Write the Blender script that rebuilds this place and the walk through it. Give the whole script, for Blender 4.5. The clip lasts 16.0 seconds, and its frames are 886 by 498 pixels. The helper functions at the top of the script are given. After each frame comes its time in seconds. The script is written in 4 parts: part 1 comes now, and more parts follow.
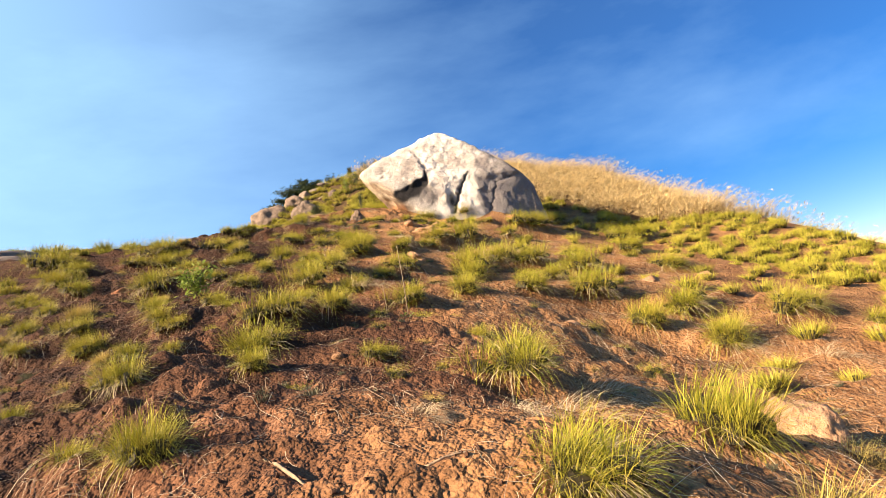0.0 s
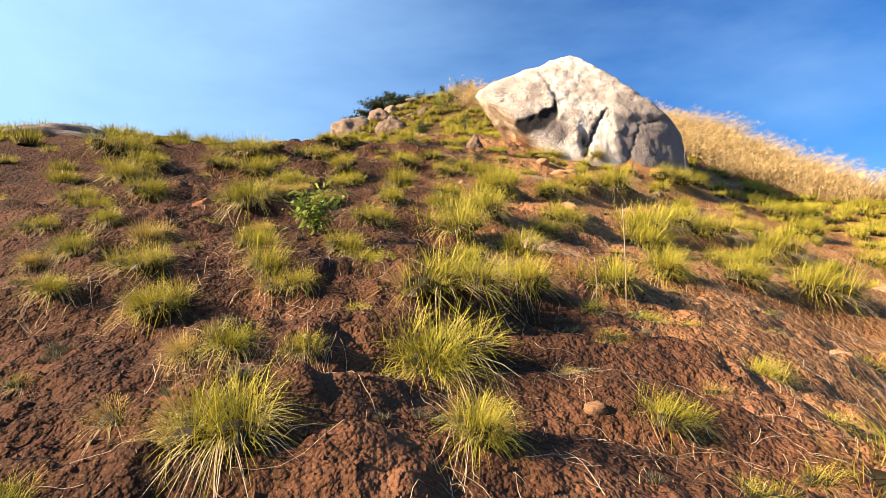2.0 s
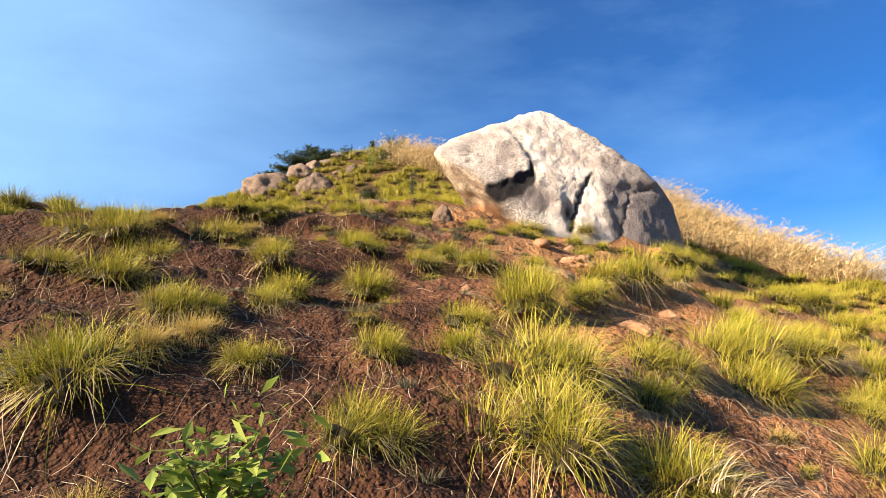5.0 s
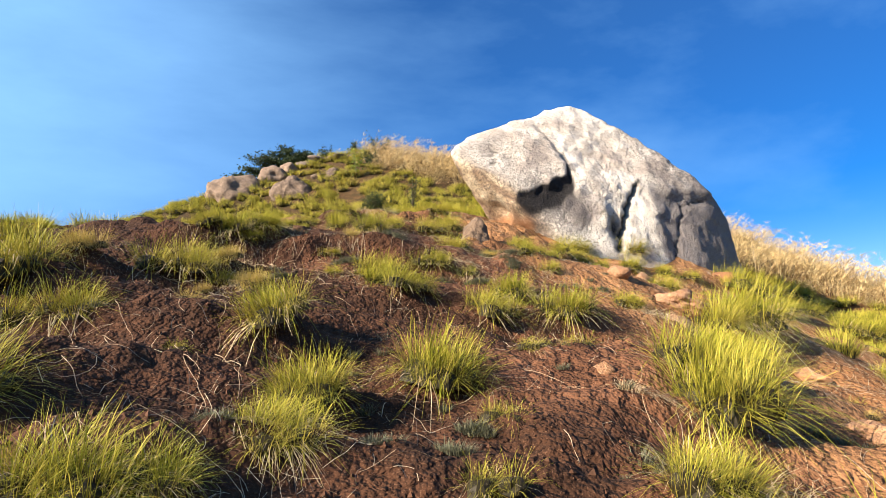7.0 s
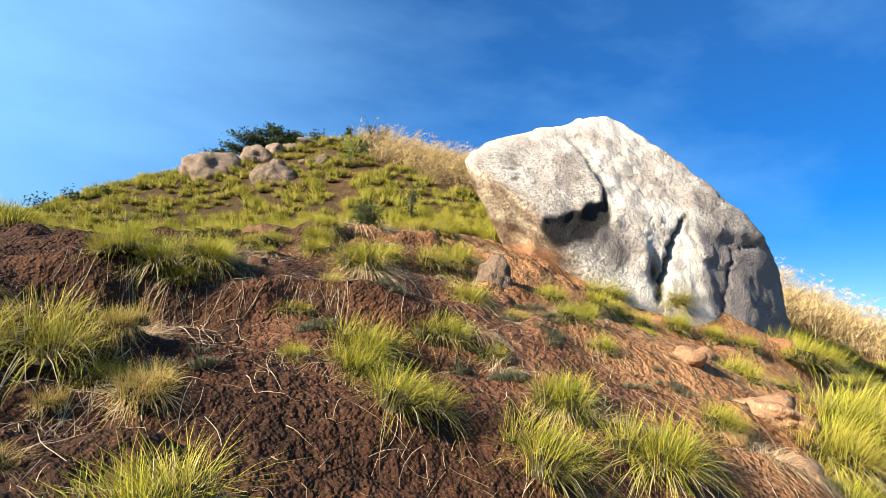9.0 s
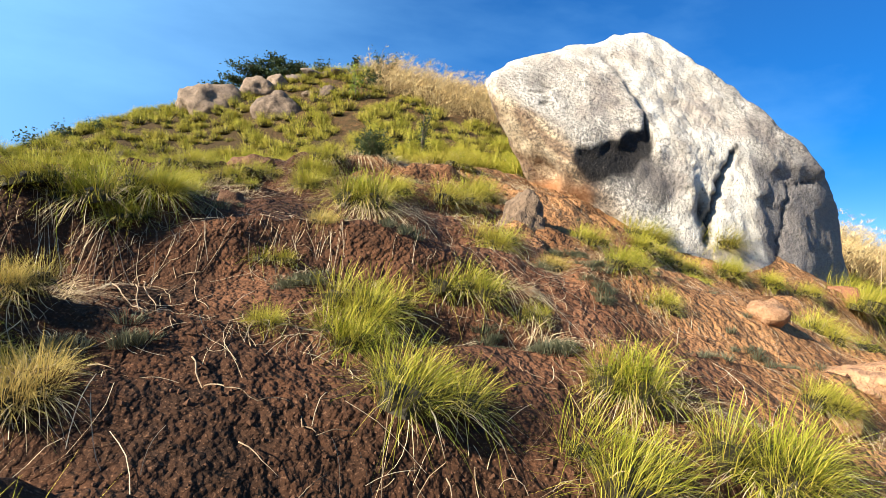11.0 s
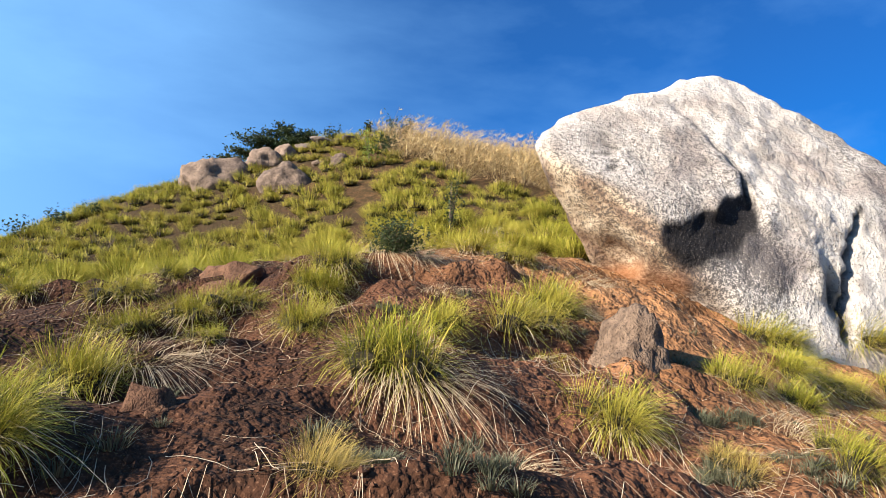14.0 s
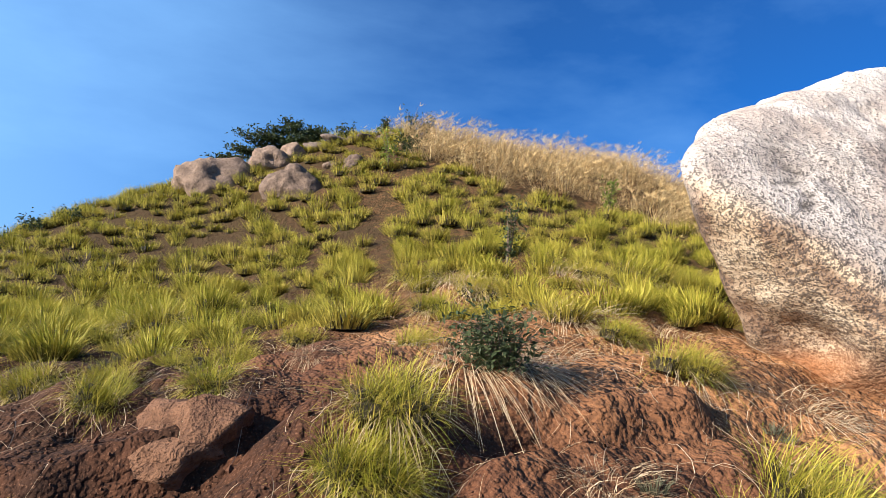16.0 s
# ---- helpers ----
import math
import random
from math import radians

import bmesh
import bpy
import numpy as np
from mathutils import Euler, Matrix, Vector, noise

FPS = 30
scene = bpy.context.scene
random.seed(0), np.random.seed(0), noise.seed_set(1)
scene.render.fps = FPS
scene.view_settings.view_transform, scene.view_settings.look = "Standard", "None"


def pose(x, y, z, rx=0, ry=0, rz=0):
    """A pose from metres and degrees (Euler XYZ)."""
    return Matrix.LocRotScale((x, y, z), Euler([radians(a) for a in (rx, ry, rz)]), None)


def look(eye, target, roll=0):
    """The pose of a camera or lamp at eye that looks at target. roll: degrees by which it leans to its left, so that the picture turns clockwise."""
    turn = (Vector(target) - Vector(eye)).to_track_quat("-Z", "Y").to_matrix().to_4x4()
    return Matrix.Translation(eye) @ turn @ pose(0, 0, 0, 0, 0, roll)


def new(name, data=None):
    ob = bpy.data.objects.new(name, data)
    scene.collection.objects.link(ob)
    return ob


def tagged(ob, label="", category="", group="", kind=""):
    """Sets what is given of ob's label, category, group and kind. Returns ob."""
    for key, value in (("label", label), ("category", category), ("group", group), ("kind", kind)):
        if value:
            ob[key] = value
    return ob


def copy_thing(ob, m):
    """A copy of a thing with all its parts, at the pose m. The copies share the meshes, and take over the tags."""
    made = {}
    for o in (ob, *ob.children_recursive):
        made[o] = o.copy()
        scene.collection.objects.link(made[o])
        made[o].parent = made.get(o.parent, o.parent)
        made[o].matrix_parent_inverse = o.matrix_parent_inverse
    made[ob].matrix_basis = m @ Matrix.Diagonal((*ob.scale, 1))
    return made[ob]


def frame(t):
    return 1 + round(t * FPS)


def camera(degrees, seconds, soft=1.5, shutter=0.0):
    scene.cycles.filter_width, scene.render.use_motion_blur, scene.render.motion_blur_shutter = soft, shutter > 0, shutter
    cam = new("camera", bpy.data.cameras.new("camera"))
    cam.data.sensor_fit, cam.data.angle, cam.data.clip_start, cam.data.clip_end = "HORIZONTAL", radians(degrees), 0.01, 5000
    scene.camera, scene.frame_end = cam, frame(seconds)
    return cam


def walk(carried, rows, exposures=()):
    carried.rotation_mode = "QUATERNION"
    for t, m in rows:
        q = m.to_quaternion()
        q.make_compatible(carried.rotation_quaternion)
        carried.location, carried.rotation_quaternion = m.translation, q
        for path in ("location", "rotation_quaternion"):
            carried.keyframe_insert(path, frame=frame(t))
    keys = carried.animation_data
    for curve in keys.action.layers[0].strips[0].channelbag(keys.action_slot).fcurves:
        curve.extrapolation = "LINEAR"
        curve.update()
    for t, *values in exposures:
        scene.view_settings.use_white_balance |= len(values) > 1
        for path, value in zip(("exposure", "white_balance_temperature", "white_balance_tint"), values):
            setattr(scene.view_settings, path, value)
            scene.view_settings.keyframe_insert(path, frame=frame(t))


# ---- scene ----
cam = camera(74.0, 16.0, soft=0.75)
PATH = (
    (0, (0.298, 0.430, 1.624), (0.864, 4.324, 2.343), -10.36),
    (0.5, (-0.237, 1.487, 2.013), (0.275, 5.406, 2.630), -5.32),
    (1, (-0.660, 1.991, 2.168), (-0.279, 5.926, 2.773), -0.19),
    (1.5, (-0.922, 2.743, 2.229), (-0.649, 6.710, 2.665), 0.64),
    (2, (-1.083, 3.354, 2.492), (-0.887, 7.338, 2.791), -0.72),
    (2.5, (-1.306, 3.851, 2.528), (-1.068, 7.832, 2.839), -0.79),
    (3, (-1.478, 4.371, 2.751), (-1.223, 8.330, 3.263), -1.88),
    (3.5, (-1.788, 5.069, 3.073), (-1.439, 8.987, 3.798), -2.24),
    (5.8, (-1.731, 8.132, 4.056), (-0.822, 11.976, 4.688), -1.56),
    (6, (-1.791, 8.442, 4.160), (-0.893, 12.286, 4.802), -1.78),
    (6.5, (-2.086, 9.067, 4.356), (-1.160, 12.854, 5.253), -2.05),
    (7, (-2.197, 9.611, 4.443), (-1.180, 13.416, 5.137), -1.77),
    (7.5, (-2.169, 10.295, 4.712), (-1.158, 14.132, 5.214), -2.52),
    (8, (-2.211, 10.677, 4.862), (-1.196, 14.498, 5.475), 1.26),
    (8.2, (-2.201, 10.796, 4.991), (-1.155, 14.596, 5.672), 3.12),
    (10.3, (-1.626, 12.436, 5.445), (-0.433, 16.240, 5.769), 3.64),
    (10.5, (-1.641, 12.467, 5.422), (-0.473, 16.284, 5.683), 3.37),
    (11, (-1.757, 12.478, 5.442), (-0.681, 16.324, 5.666), 3.55),
    (11.5, (-1.803, 12.469, 5.465), (-0.874, 16.348, 5.756), 4.80),
    (12, (-1.791, 12.569, 5.520), (-0.965, 16.459, 5.945), 6.04),
    (12.5, (-1.770, 13.110, 5.438), (-0.938, 17.007, 5.789), 4.20),
    (13, (-1.743, 13.595, 5.741), (-0.859, 17.480, 6.098), 2.67),
    (13.5, (-1.666, 13.892, 5.971), (-0.702, 17.745, 6.447), 0.75),
    (14, (-1.605, 14.241, 6.123), (-0.661, 18.082, 6.719), 1.03),
    (14.5, (-1.693, 14.707, 6.256), (-0.806, 18.559, 6.871), 4.50),
    (15, (-1.657, 15.245, 6.392), (-0.795, 19.098, 7.032), 3.80),
    (15.5, (-1.637, 15.892, 6.702), (-0.847, 19.761, 7.335), 2.46),
    (16, (-1.719, 16.375, 6.975), (-0.804, 20.228, 7.537), 1.95),
)
walk(cam, [(t, look(eye, target, roll)) for t, eye, target, roll in PATH], exposures=((0, 1.82, 7500, 22), (3.5, 1.74, 7600, 24), (6, 1.60, 6600, 20), (10.5, 1.62, 6200, 10), (13, 1.52, 6000, 14), (16, 1.30, 5950, 20)))

# ---- lights and world ----
SUN = Vector((-0.86, -0.24, 0.42)).normalized()
sky_world = bpy.data.worlds.new("sky")
scene.world = sky_world
sky_world.use_nodes = True
wt = sky_world.node_tree
wn, wl = wt.nodes, wt.links
sky = wn.new("ShaderNodeTexSky")
sky.sky_type, sky.sun_disc = "NISHITA", False
sky.sun_elevation = math.asin(SUN.z)
sky.sun_rotation = math.atan2(SUN.x, SUN.y)
sky.altitude, sky.air_density, sky.dust_density, sky.ozone_density = 1200, 1.0, 0.35, 3.0
rich = wn.new("ShaderNodeHueSaturation")
rich.inputs["Hue"].default_value, rich.inputs["Saturation"].default_value = 0.513, 1.5
wl.new(sky.outputs[0], rich.inputs["Color"])
# thin cirrus, drawn out along one direction of the sky
coord, mapping = wn.new("ShaderNodeTexCoord"), wn.new("ShaderNodeMapping")
mapping.inputs["Rotation"].default_value = (0.2, 0.5, 0.6)
mapping.inputs["Scale"].default_value = (1.2, 3.0, 4.5)
wl.new(coord.outputs["Generated"], mapping.inputs["Vector"])
veil = wn.new("ShaderNodeTexNoise")
veil.inputs["Scale"].default_value, veil.inputs["Detail"].default_value = 1.3, 7
veil.inputs["Roughness"].default_value = 0.55
wl.new(mapping.outputs[0], veil.inputs["Vector"])
ramp = wn.new("ShaderNodeValToRGB")
ramp.color_ramp.elements[0].position, ramp.color_ramp.elements[1].position = 0.45, 0.80
ramp.color_ramp.elements[1].color = (0.5, 0.5, 0.5, 1)
wl.new(veil.outputs["Fac"], ramp.inputs[0])
# haze thickens towards the sun
away = wn.new("ShaderNodeVectorMath")
away.operation = "DOT_PRODUCT"
away.inputs[1].default_value = (-0.92, 0.25, 0.12)
wl.new(coord.outputs["Generated"], away.inputs[0])
side = wn.new("ShaderNodeMapRange")
side.inputs["From Min"].default_value, side.inputs["From Max"].default_value = 0.05, 0.88
side.inputs["To Min"].default_value, side.inputs["To Max"].default_value = 0.09, 1.0
side.interpolation_type = "SMOOTHSTEP"
wl.new(away.outputs["Value"], side.inputs["Value"])
plus = wn.new("ShaderNodeMath")
plus.operation, plus.use_clamp = "MULTIPLY_ADD", True
wl.new(ramp.outputs[0], plus.inputs[0])
plus.inputs[1].default_value = 0.6
wl.new(side.outputs[0], plus.inputs[2])
cloud = wn.new("ShaderNodeMix")
cloud.data_type = "RGBA"
wl.new(plus.outputs[0], cloud.inputs["Factor"])
wl.new(rich.outputs[0], cloud.inputs["A"])
cloud.inputs["B"].default_value = (2.35, 5.1, 8.3, 1)
wl.new(cloud.outputs["Result"], wn["Background"].inputs[0])
wn["Background"].inputs[1].default_value = 0.05
sun = new("sun", bpy.data.lights.new("sun", "SUN"))
sun.data.energy, sun.data.angle, sun.data.color = 5.0, radians(0.5), (1.0, 0.87, 0.67)
sun.matrix_world = look(SUN * 60 + Vector((0, 15, 0)), (0, 15, 0))


# ---- materials ----
class Nodes:
    """A principled material with short hands for its nodes."""

    def __init__(self, name, rough=0.85, spec=0.25):
        self.m = bpy.data.materials.new(name)
        self.m.use_nodes = True
        self.t = self.m.node_tree
        self.b = self.t.nodes["Principled BSDF"]
        self.b.inputs["Roughness"].default_value = rough
        self.b.inputs["Specular IOR Level"].default_value = spec

    def add(self, kind, **settings):
        n = self.t.nodes.new(kind)
        for k, v in settings.items():
            n.inputs[k.replace("_", " ")].default_value = v
        return n

    def link(self, a, b):
        self.t.links.new(a, b)

    def where(self):
        return self.add("ShaderNodeNewGeometry").outputs["Position"]

    def local(self):
        return self.add("ShaderNodeTexCoord").outputs["Object"]

    def noise(self, vec, scale, detail=5, rough=0.55, warp=0.0):
        n = self.add("ShaderNodeTexNoise", Scale=scale, Detail=detail, Roughness=rough, Distortion=warp)
        self.link(vec, n.inputs["Vector"])
        return n.outputs["Fac"]

    def cells(self, vec, scale):
        """Rounded grains with creases between them, as a height from 0 to 1."""
        n = self.add("ShaderNodeTexVoronoi", Scale=scale, Randomness=1.0)
        self.link(vec, n.inputs["Vector"])
        return self.math("SUBTRACT", 1.0, n.outputs["Distance"])

    def steps(self, fac, *stops):
        n = self.add("ShaderNodeValToRGB")
        e = n.color_ramp.elements
        while len(e) < len(stops):
            e.new(0.5)
        for s, (p, c) in zip(e, stops):
            s.position, s.color = p, ((*c, 1) if isinstance(c, tuple) else (c, c, c, 1))
        self.link(fac, n.inputs[0])
        return n.outputs[0]

    def mix(self, fac, a, b, how="MIX"):
        n = self.t.nodes.new("ShaderNodeMix")
        n.data_type, n.blend_type = "RGBA", how
        for v, s in ((fac, n.inputs["Factor"]), (a, n.inputs["A"]), (b, n.inputs["B"])):
            if isinstance(v, (int, float)):
                s.default_value = v
            elif isinstance(v, tuple):
                s.default_value = (*v, 1)
            else:
                self.link(v, s)
        return n.outputs["Result"]

    def math(self, how, a, b=0.0):
        n = self.t.nodes.new("ShaderNodeMath")
        n.operation = how
        for v, s in ((a, n.inputs[0]), (b, n.inputs[1])):
            if isinstance(v, (int, float)):
                s.default_value = v
            else:
                self.link(v, s)
        return n.outputs[0]

    def mark(self, name):
        n = self.t.nodes.new("ShaderNodeAttribute")
        n.attribute_name = name
        return n.outputs["Fac"]

    def colour(self, c):
        if isinstance(c, tuple):
            self.b.inputs["Base Color"].default_value = (*c, 1)
        else:
            self.link(c, self.b.inputs["Base Color"])

    def bump(self, height, strength, distance):
        n = self.add("ShaderNodeBump", Strength=strength, Distance=distance)
        self.link(height, n.inputs["Height"])
        if self.b.inputs["Normal"].is_linked:
            self.link(self.b.inputs["Normal"].links[0].from_socket, n.inputs["Normal"])
        self.link(n.outputs[0], self.b.inputs["Normal"])


def soil_material():
    k = Nodes("soil", 0.95, 0.15)
    p = k.where()
    big, mid, fine = k.noise(p, 0.35, 4), k.noise(p, 2.2, 4, 0.55, 0.4), k.noise(p, 30, 2, 0.5, 0.5)
    lump = k.noise(p, 9, 2, 0.5, 0.8)
    brown = k.steps(mid, (0.28, (0.042, 0.019, 0.010)), (0.5, (0.125, 0.055, 0.027)), (0.72, (0.22, 0.102, 0.052)))
    shaded_humus = k.steps(mid, (0.3, (0.024, 0.012, 0.0065)), (0.7, (0.076, 0.033, 0.016)))
    ochre = k.steps(mid, (0.3, (0.165, 0.074, 0.029)), (0.7, (0.39, 0.20, 0.085)))
    # dark humus in the lee of the crest, partly painted shade; bare ochre subsoil on the other flank and under the
    # boulder
    split = k.add("ShaderNodeSeparateXYZ")
    k.link(p, split.inputs[0])
    flank = k.add("ShaderNodeMapRange", From_Min=-4.0, From_Max=2.8, To_Min=-0.44, To_Max=0.31)
    k.link(split.outputs["X"], flank.inputs["Value"])
    where = k.math("ADD", k.math("ADD", big, flank.outputs[0]), k.math("MULTIPLY", k.mark("bare"), 0.5))
    col = k.mix(k.steps(where, (0.34, 1.0), (0.50, 0.0)), brown, shaded_humus)
    col = k.mix(k.steps(where, (0.54, 0.0), (0.74, 1.0)), col, ochre)
    col = k.mix(k.steps(fine, (0.34, 0.42), (0.50, 0.0)), col, (0.016, 0.009, 0.006))
    grit = k.noise(p, 110, 1, 0.5)
    col = k.mix(k.steps(grit, (0.58, 0.0), (0.72, 0.32)), col, (0.28, 0.15, 0.085))
    # thatch between the far tufts
    col = k.mix(k.math("MULTIPLY", k.mark("turf"), k.steps(lump, (0.38, 0.6), (0.58, 1.0))), col, (0.056, 0.038, 0.015))
    k.colour(col)
    crumbs, grains = k.cells(p, 17), k.cells(p, 46)
    k.bump(lump, 1.0, 0.06)
    k.bump(crumbs, 0.9, 0.022)
    k.bump(grains, 0.9, 0.011)
    k.bump(grit, 1.0, 0.004)
    return k.m


def granite_material():
    k = Nodes("granite", 0.9, 0.25)
    p = k.local()
    big, mid = k.noise(p, 1.1, 3, 0.55, 0.6), k.noise(p, 3.0, 7, 0.62, 0.5)
    fine, speck = k.noise(p, 24, 4, 0.6), k.noise(p, 75, 2, 0.5)
    pale = k.steps(mid, (0.3, (0.32, 0.28, 0.235)), (0.5, (0.50, 0.455, 0.385)), (0.7, (0.67, 0.62, 0.54)))
    grey = k.steps(fine, (0.3, (0.115, 0.10, 0.095)), (0.55, (0.26, 0.235, 0.22)), (0.75, (0.40, 0.37, 0.34)))
    pale = k.mix(k.steps(big, (0.50, 0.0), (0.66, 0.45)), pale, (0.40, 0.30, 0.215))
    # patchy dirt, and painted shade on the grey right flank
    dirt_shade = k.math("ADD", k.mark("grey"), k.math("SUBTRACT", k.math("MULTIPLY", big, 2.0), 1.0))
    col = k.mix(k.steps(dirt_shade, (0.0, 0.0), (0.5, 0.8)), pale, grey)
    # water has drawn the stains of the underside out along its dip
    axes = k.add("ShaderNodeSeparateXYZ")
    k.link(p, axes.inputs[0])
    run = k.math("SUBTRACT", k.math("MULTIPLY", axes.outputs["X"], 0.5), k.math("MULTIPLY", axes.outputs["Z"], 0.45))
    rise = k.math("ADD", k.math("MULTIPLY", axes.outputs["X"], 2.6), k.math("MULTIPLY", axes.outputs["Z"], 3.0))
    dip = k.add("ShaderNodeCombineXYZ")
    k.link(run, dip.inputs["X"])
    k.link(axes.outputs["Y"], dip.inputs["Y"])
    k.link(rise, dip.inputs["Z"])
    streak = k.noise(dip.outputs[0], 1.5, 6, 0.6, 0.3)
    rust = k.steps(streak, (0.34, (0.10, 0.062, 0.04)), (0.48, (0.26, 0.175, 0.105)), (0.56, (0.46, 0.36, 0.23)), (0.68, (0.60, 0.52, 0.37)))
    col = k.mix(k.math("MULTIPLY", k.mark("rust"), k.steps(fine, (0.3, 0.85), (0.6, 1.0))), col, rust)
    # pale vein and patches; the same mark paints the sunlit top white
    col = k.mix(k.math("MULTIPLY", k.mark("vein_toplight"), k.steps(fine, (0.3, 0.4), (0.5, 0.9))), col, (0.70, 0.66, 0.57))
    # black lichen in specks, thickest on the weathered block
    peppered = k.math("ADD", k.math("MULTIPLY", speck, 0.6), k.math("MULTIPLY", fine, 0.5))
    peppered = k.math("ADD", peppered, k.math("MULTIPLY", k.mark("lichen"), 0.17))
    col = k.mix(k.steps(peppered, (0.612, 0.0), (0.675, 0.78)), col, (0.05, 0.044, 0.042))
    col = k.mix(k.math("MULTIPLY", k.mark("earth"), 0.85), col, (0.31, 0.135, 0.05))
    # shade of the hollow and cracks, put into the colour
    col = k.mix(k.math("MULTIPLY", k.mark("recess_shade"), k.steps(speck, (0.58, 1.0), (0.70, 0.35))), col, (0.012, 0.011, 0.011))
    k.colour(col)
    k.bump(mid, 0.8, 0.05)
    k.bump(fine, 1.0, 0.03)
    k.bump(speck, 0.9, 0.008)
    return k.m


def stone_material(name, dark, light, lichen=0.5):
    k = Nodes(name, 0.92, 0.2)
    p = k.local()
    mid, fine = k.noise(p, 5, 4, 0.55, 0.3), k.noise(p, 26, 2, 0.5)
    col = k.steps(mid, (0.3, dark), (0.7, light))
    col = k.mix(k.steps(fine, (0.55, 0.0), (0.66, lichen)), col, tuple(c * 0.25 for c in dark))
    tone = k.add("ShaderNodeObjectInfo").outputs["Random"]
    col = k.mix(0.35, col, k.steps(tone, (0.0, dark), (1.0, light)))
    k.colour(col)
    k.bump(mid, 0.9, 0.05)
    k.bump(fine, 1.0, 0.012)
    return k.m


def blade_material(name, low, tip, odd, glow=0.35):
    """Thin leaves that let some of the sun through; each blade has its own tone."""
    k = Nodes(name, 0.6, 0.2)
    island = k.add("ShaderNodeNewGeometry").outputs["Random Per Island"]
    whole = k.add("ShaderNodeObjectInfo").outputs["Random"]
    along = k.mark("along")
    # in the grasses, low carries the shade near the root as colour
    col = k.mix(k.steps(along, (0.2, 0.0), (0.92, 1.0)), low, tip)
    col = k.mix(k.steps(island, (0.55, 0.0), (0.9, 0.85)), col, odd)
    patch = k.noise(k.where(), 0.9, 3)
    col = k.mix(k.steps(whole, (0.0, 0.0), (1.0, 0.22)), col, odd)
    col = k.mix(k.steps(patch, (0.42, 0.0), (0.68, 0.4)), col, odd)
    # the matted heart of a tuft is dead brown thatch, with shade painted in
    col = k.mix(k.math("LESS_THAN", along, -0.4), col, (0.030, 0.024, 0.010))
    k.colour(col)
    thin = k.add("ShaderNodeBsdfTranslucent")
    k.link(col, thin.inputs["Color"])
    both = k.add("ShaderNodeMixShader", Fac=glow)
    k.link(k.b.outputs[0], both.inputs[1])
    k.link(thin.outputs[0], both.inputs[2])
    k.link(both.outputs[0], k.t.nodes["Material Output"].inputs["Surface"])
    return k.m


SOIL, GRANITE = soil_material(), granite_material()
OCHRE_STONE = stone_material("ochre_stone", (0.27, 0.13, 0.06), (0.50, 0.30, 0.17), 0.25)
RED_STONE = stone_material("red_stone", (0.20, 0.085, 0.045), (0.40, 0.19, 0.10), 0.3)
HILL_STONE = stone_material("hill_stone", (0.072, 0.053, 0.040), (0.29, 0.215, 0.155), 0.55)
LICHEN_STONE = stone_material("lichen_stone", (0.06, 0.04, 0.028), (0.27, 0.19, 0.125), 0.7)
DARK_STONE = stone_material("dark_stone", (0.09, 0.07, 0.06), (0.22, 0.18, 0.15), 0.7)
EARTH = stone_material("earth", (0.07, 0.036, 0.022), (0.24, 0.13, 0.07), 0.5)
CLOD = stone_material("clod", (0.032, 0.016, 0.009), (0.10, 0.047, 0.025), 0.3)
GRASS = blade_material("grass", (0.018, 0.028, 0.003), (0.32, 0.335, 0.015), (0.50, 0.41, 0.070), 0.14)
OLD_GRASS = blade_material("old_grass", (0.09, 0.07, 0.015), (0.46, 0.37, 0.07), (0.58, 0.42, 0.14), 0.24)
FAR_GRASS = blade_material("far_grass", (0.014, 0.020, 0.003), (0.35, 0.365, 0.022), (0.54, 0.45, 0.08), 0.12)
STRAW = blade_material("straw", (0.20, 0.13, 0.07), (0.42, 0.31, 0.18), (0.62, 0.52, 0.36), 0.1)
DEAD = blade_material("dead_grass", (0.20, 0.13, 0.06), (0.56, 0.43, 0.24), (0.68, 0.56, 0.36), 0.12)
PLUME = blade_material("plume", (0.19, 0.11, 0.045), (0.70, 0.50, 0.22), (0.74, 0.60, 0.31), 0.3)
HERB = blade_material("herb", (0.03, 0.036, 0.018), (0.115, 0.125, 0.07), (0.17, 0.165, 0.10), 0.1)
LEAF = blade_material("leaf", (0.08, 0.13, 0.025), (0.26, 0.36, 0.06), (0.30, 0.36, 0.08))
DARK_LEAF = blade_material("dark_leaf", (0.022, 0.04, 0.016), (0.06, 0.095, 0.035), (0.09, 0.11, 0.05), 0.25)
DRY_WOOD = stone_material("dry_wood", (0.15, 0.10, 0.06), (0.42, 0.32, 0.21), 0.3)
BARK = stone_material("bark", (0.08, 0.06, 0.045), (0.20, 0.16, 0.12), 0.5)


# ---- the lie of the land ----
def lattice(ix, iy, seed):
    h = np.sin(ix * 127.1 + iy * 311.7 + seed * 74.7) * 43758.5453
    return h - np.floor(h)


def fuzz(x, y, seed=0):
    """Smooth noise from -1 to 1 on a unit lattice."""
    ix, iy = np.floor(x), np.floor(y)
    u, v = x - ix, y - iy
    u, v = u * u * (3 - 2 * u), v * v * (3 - 2 * v)
    a, b = lattice(ix, iy, seed), lattice(ix + 1, iy, seed)
    c, d = lattice(ix, iy + 1, seed), lattice(ix + 1, iy + 1, seed)
    return 2 * ((a * (1 - u) + b * u) * (1 - v) + (c * (1 - u) + d * u) * v) - 1


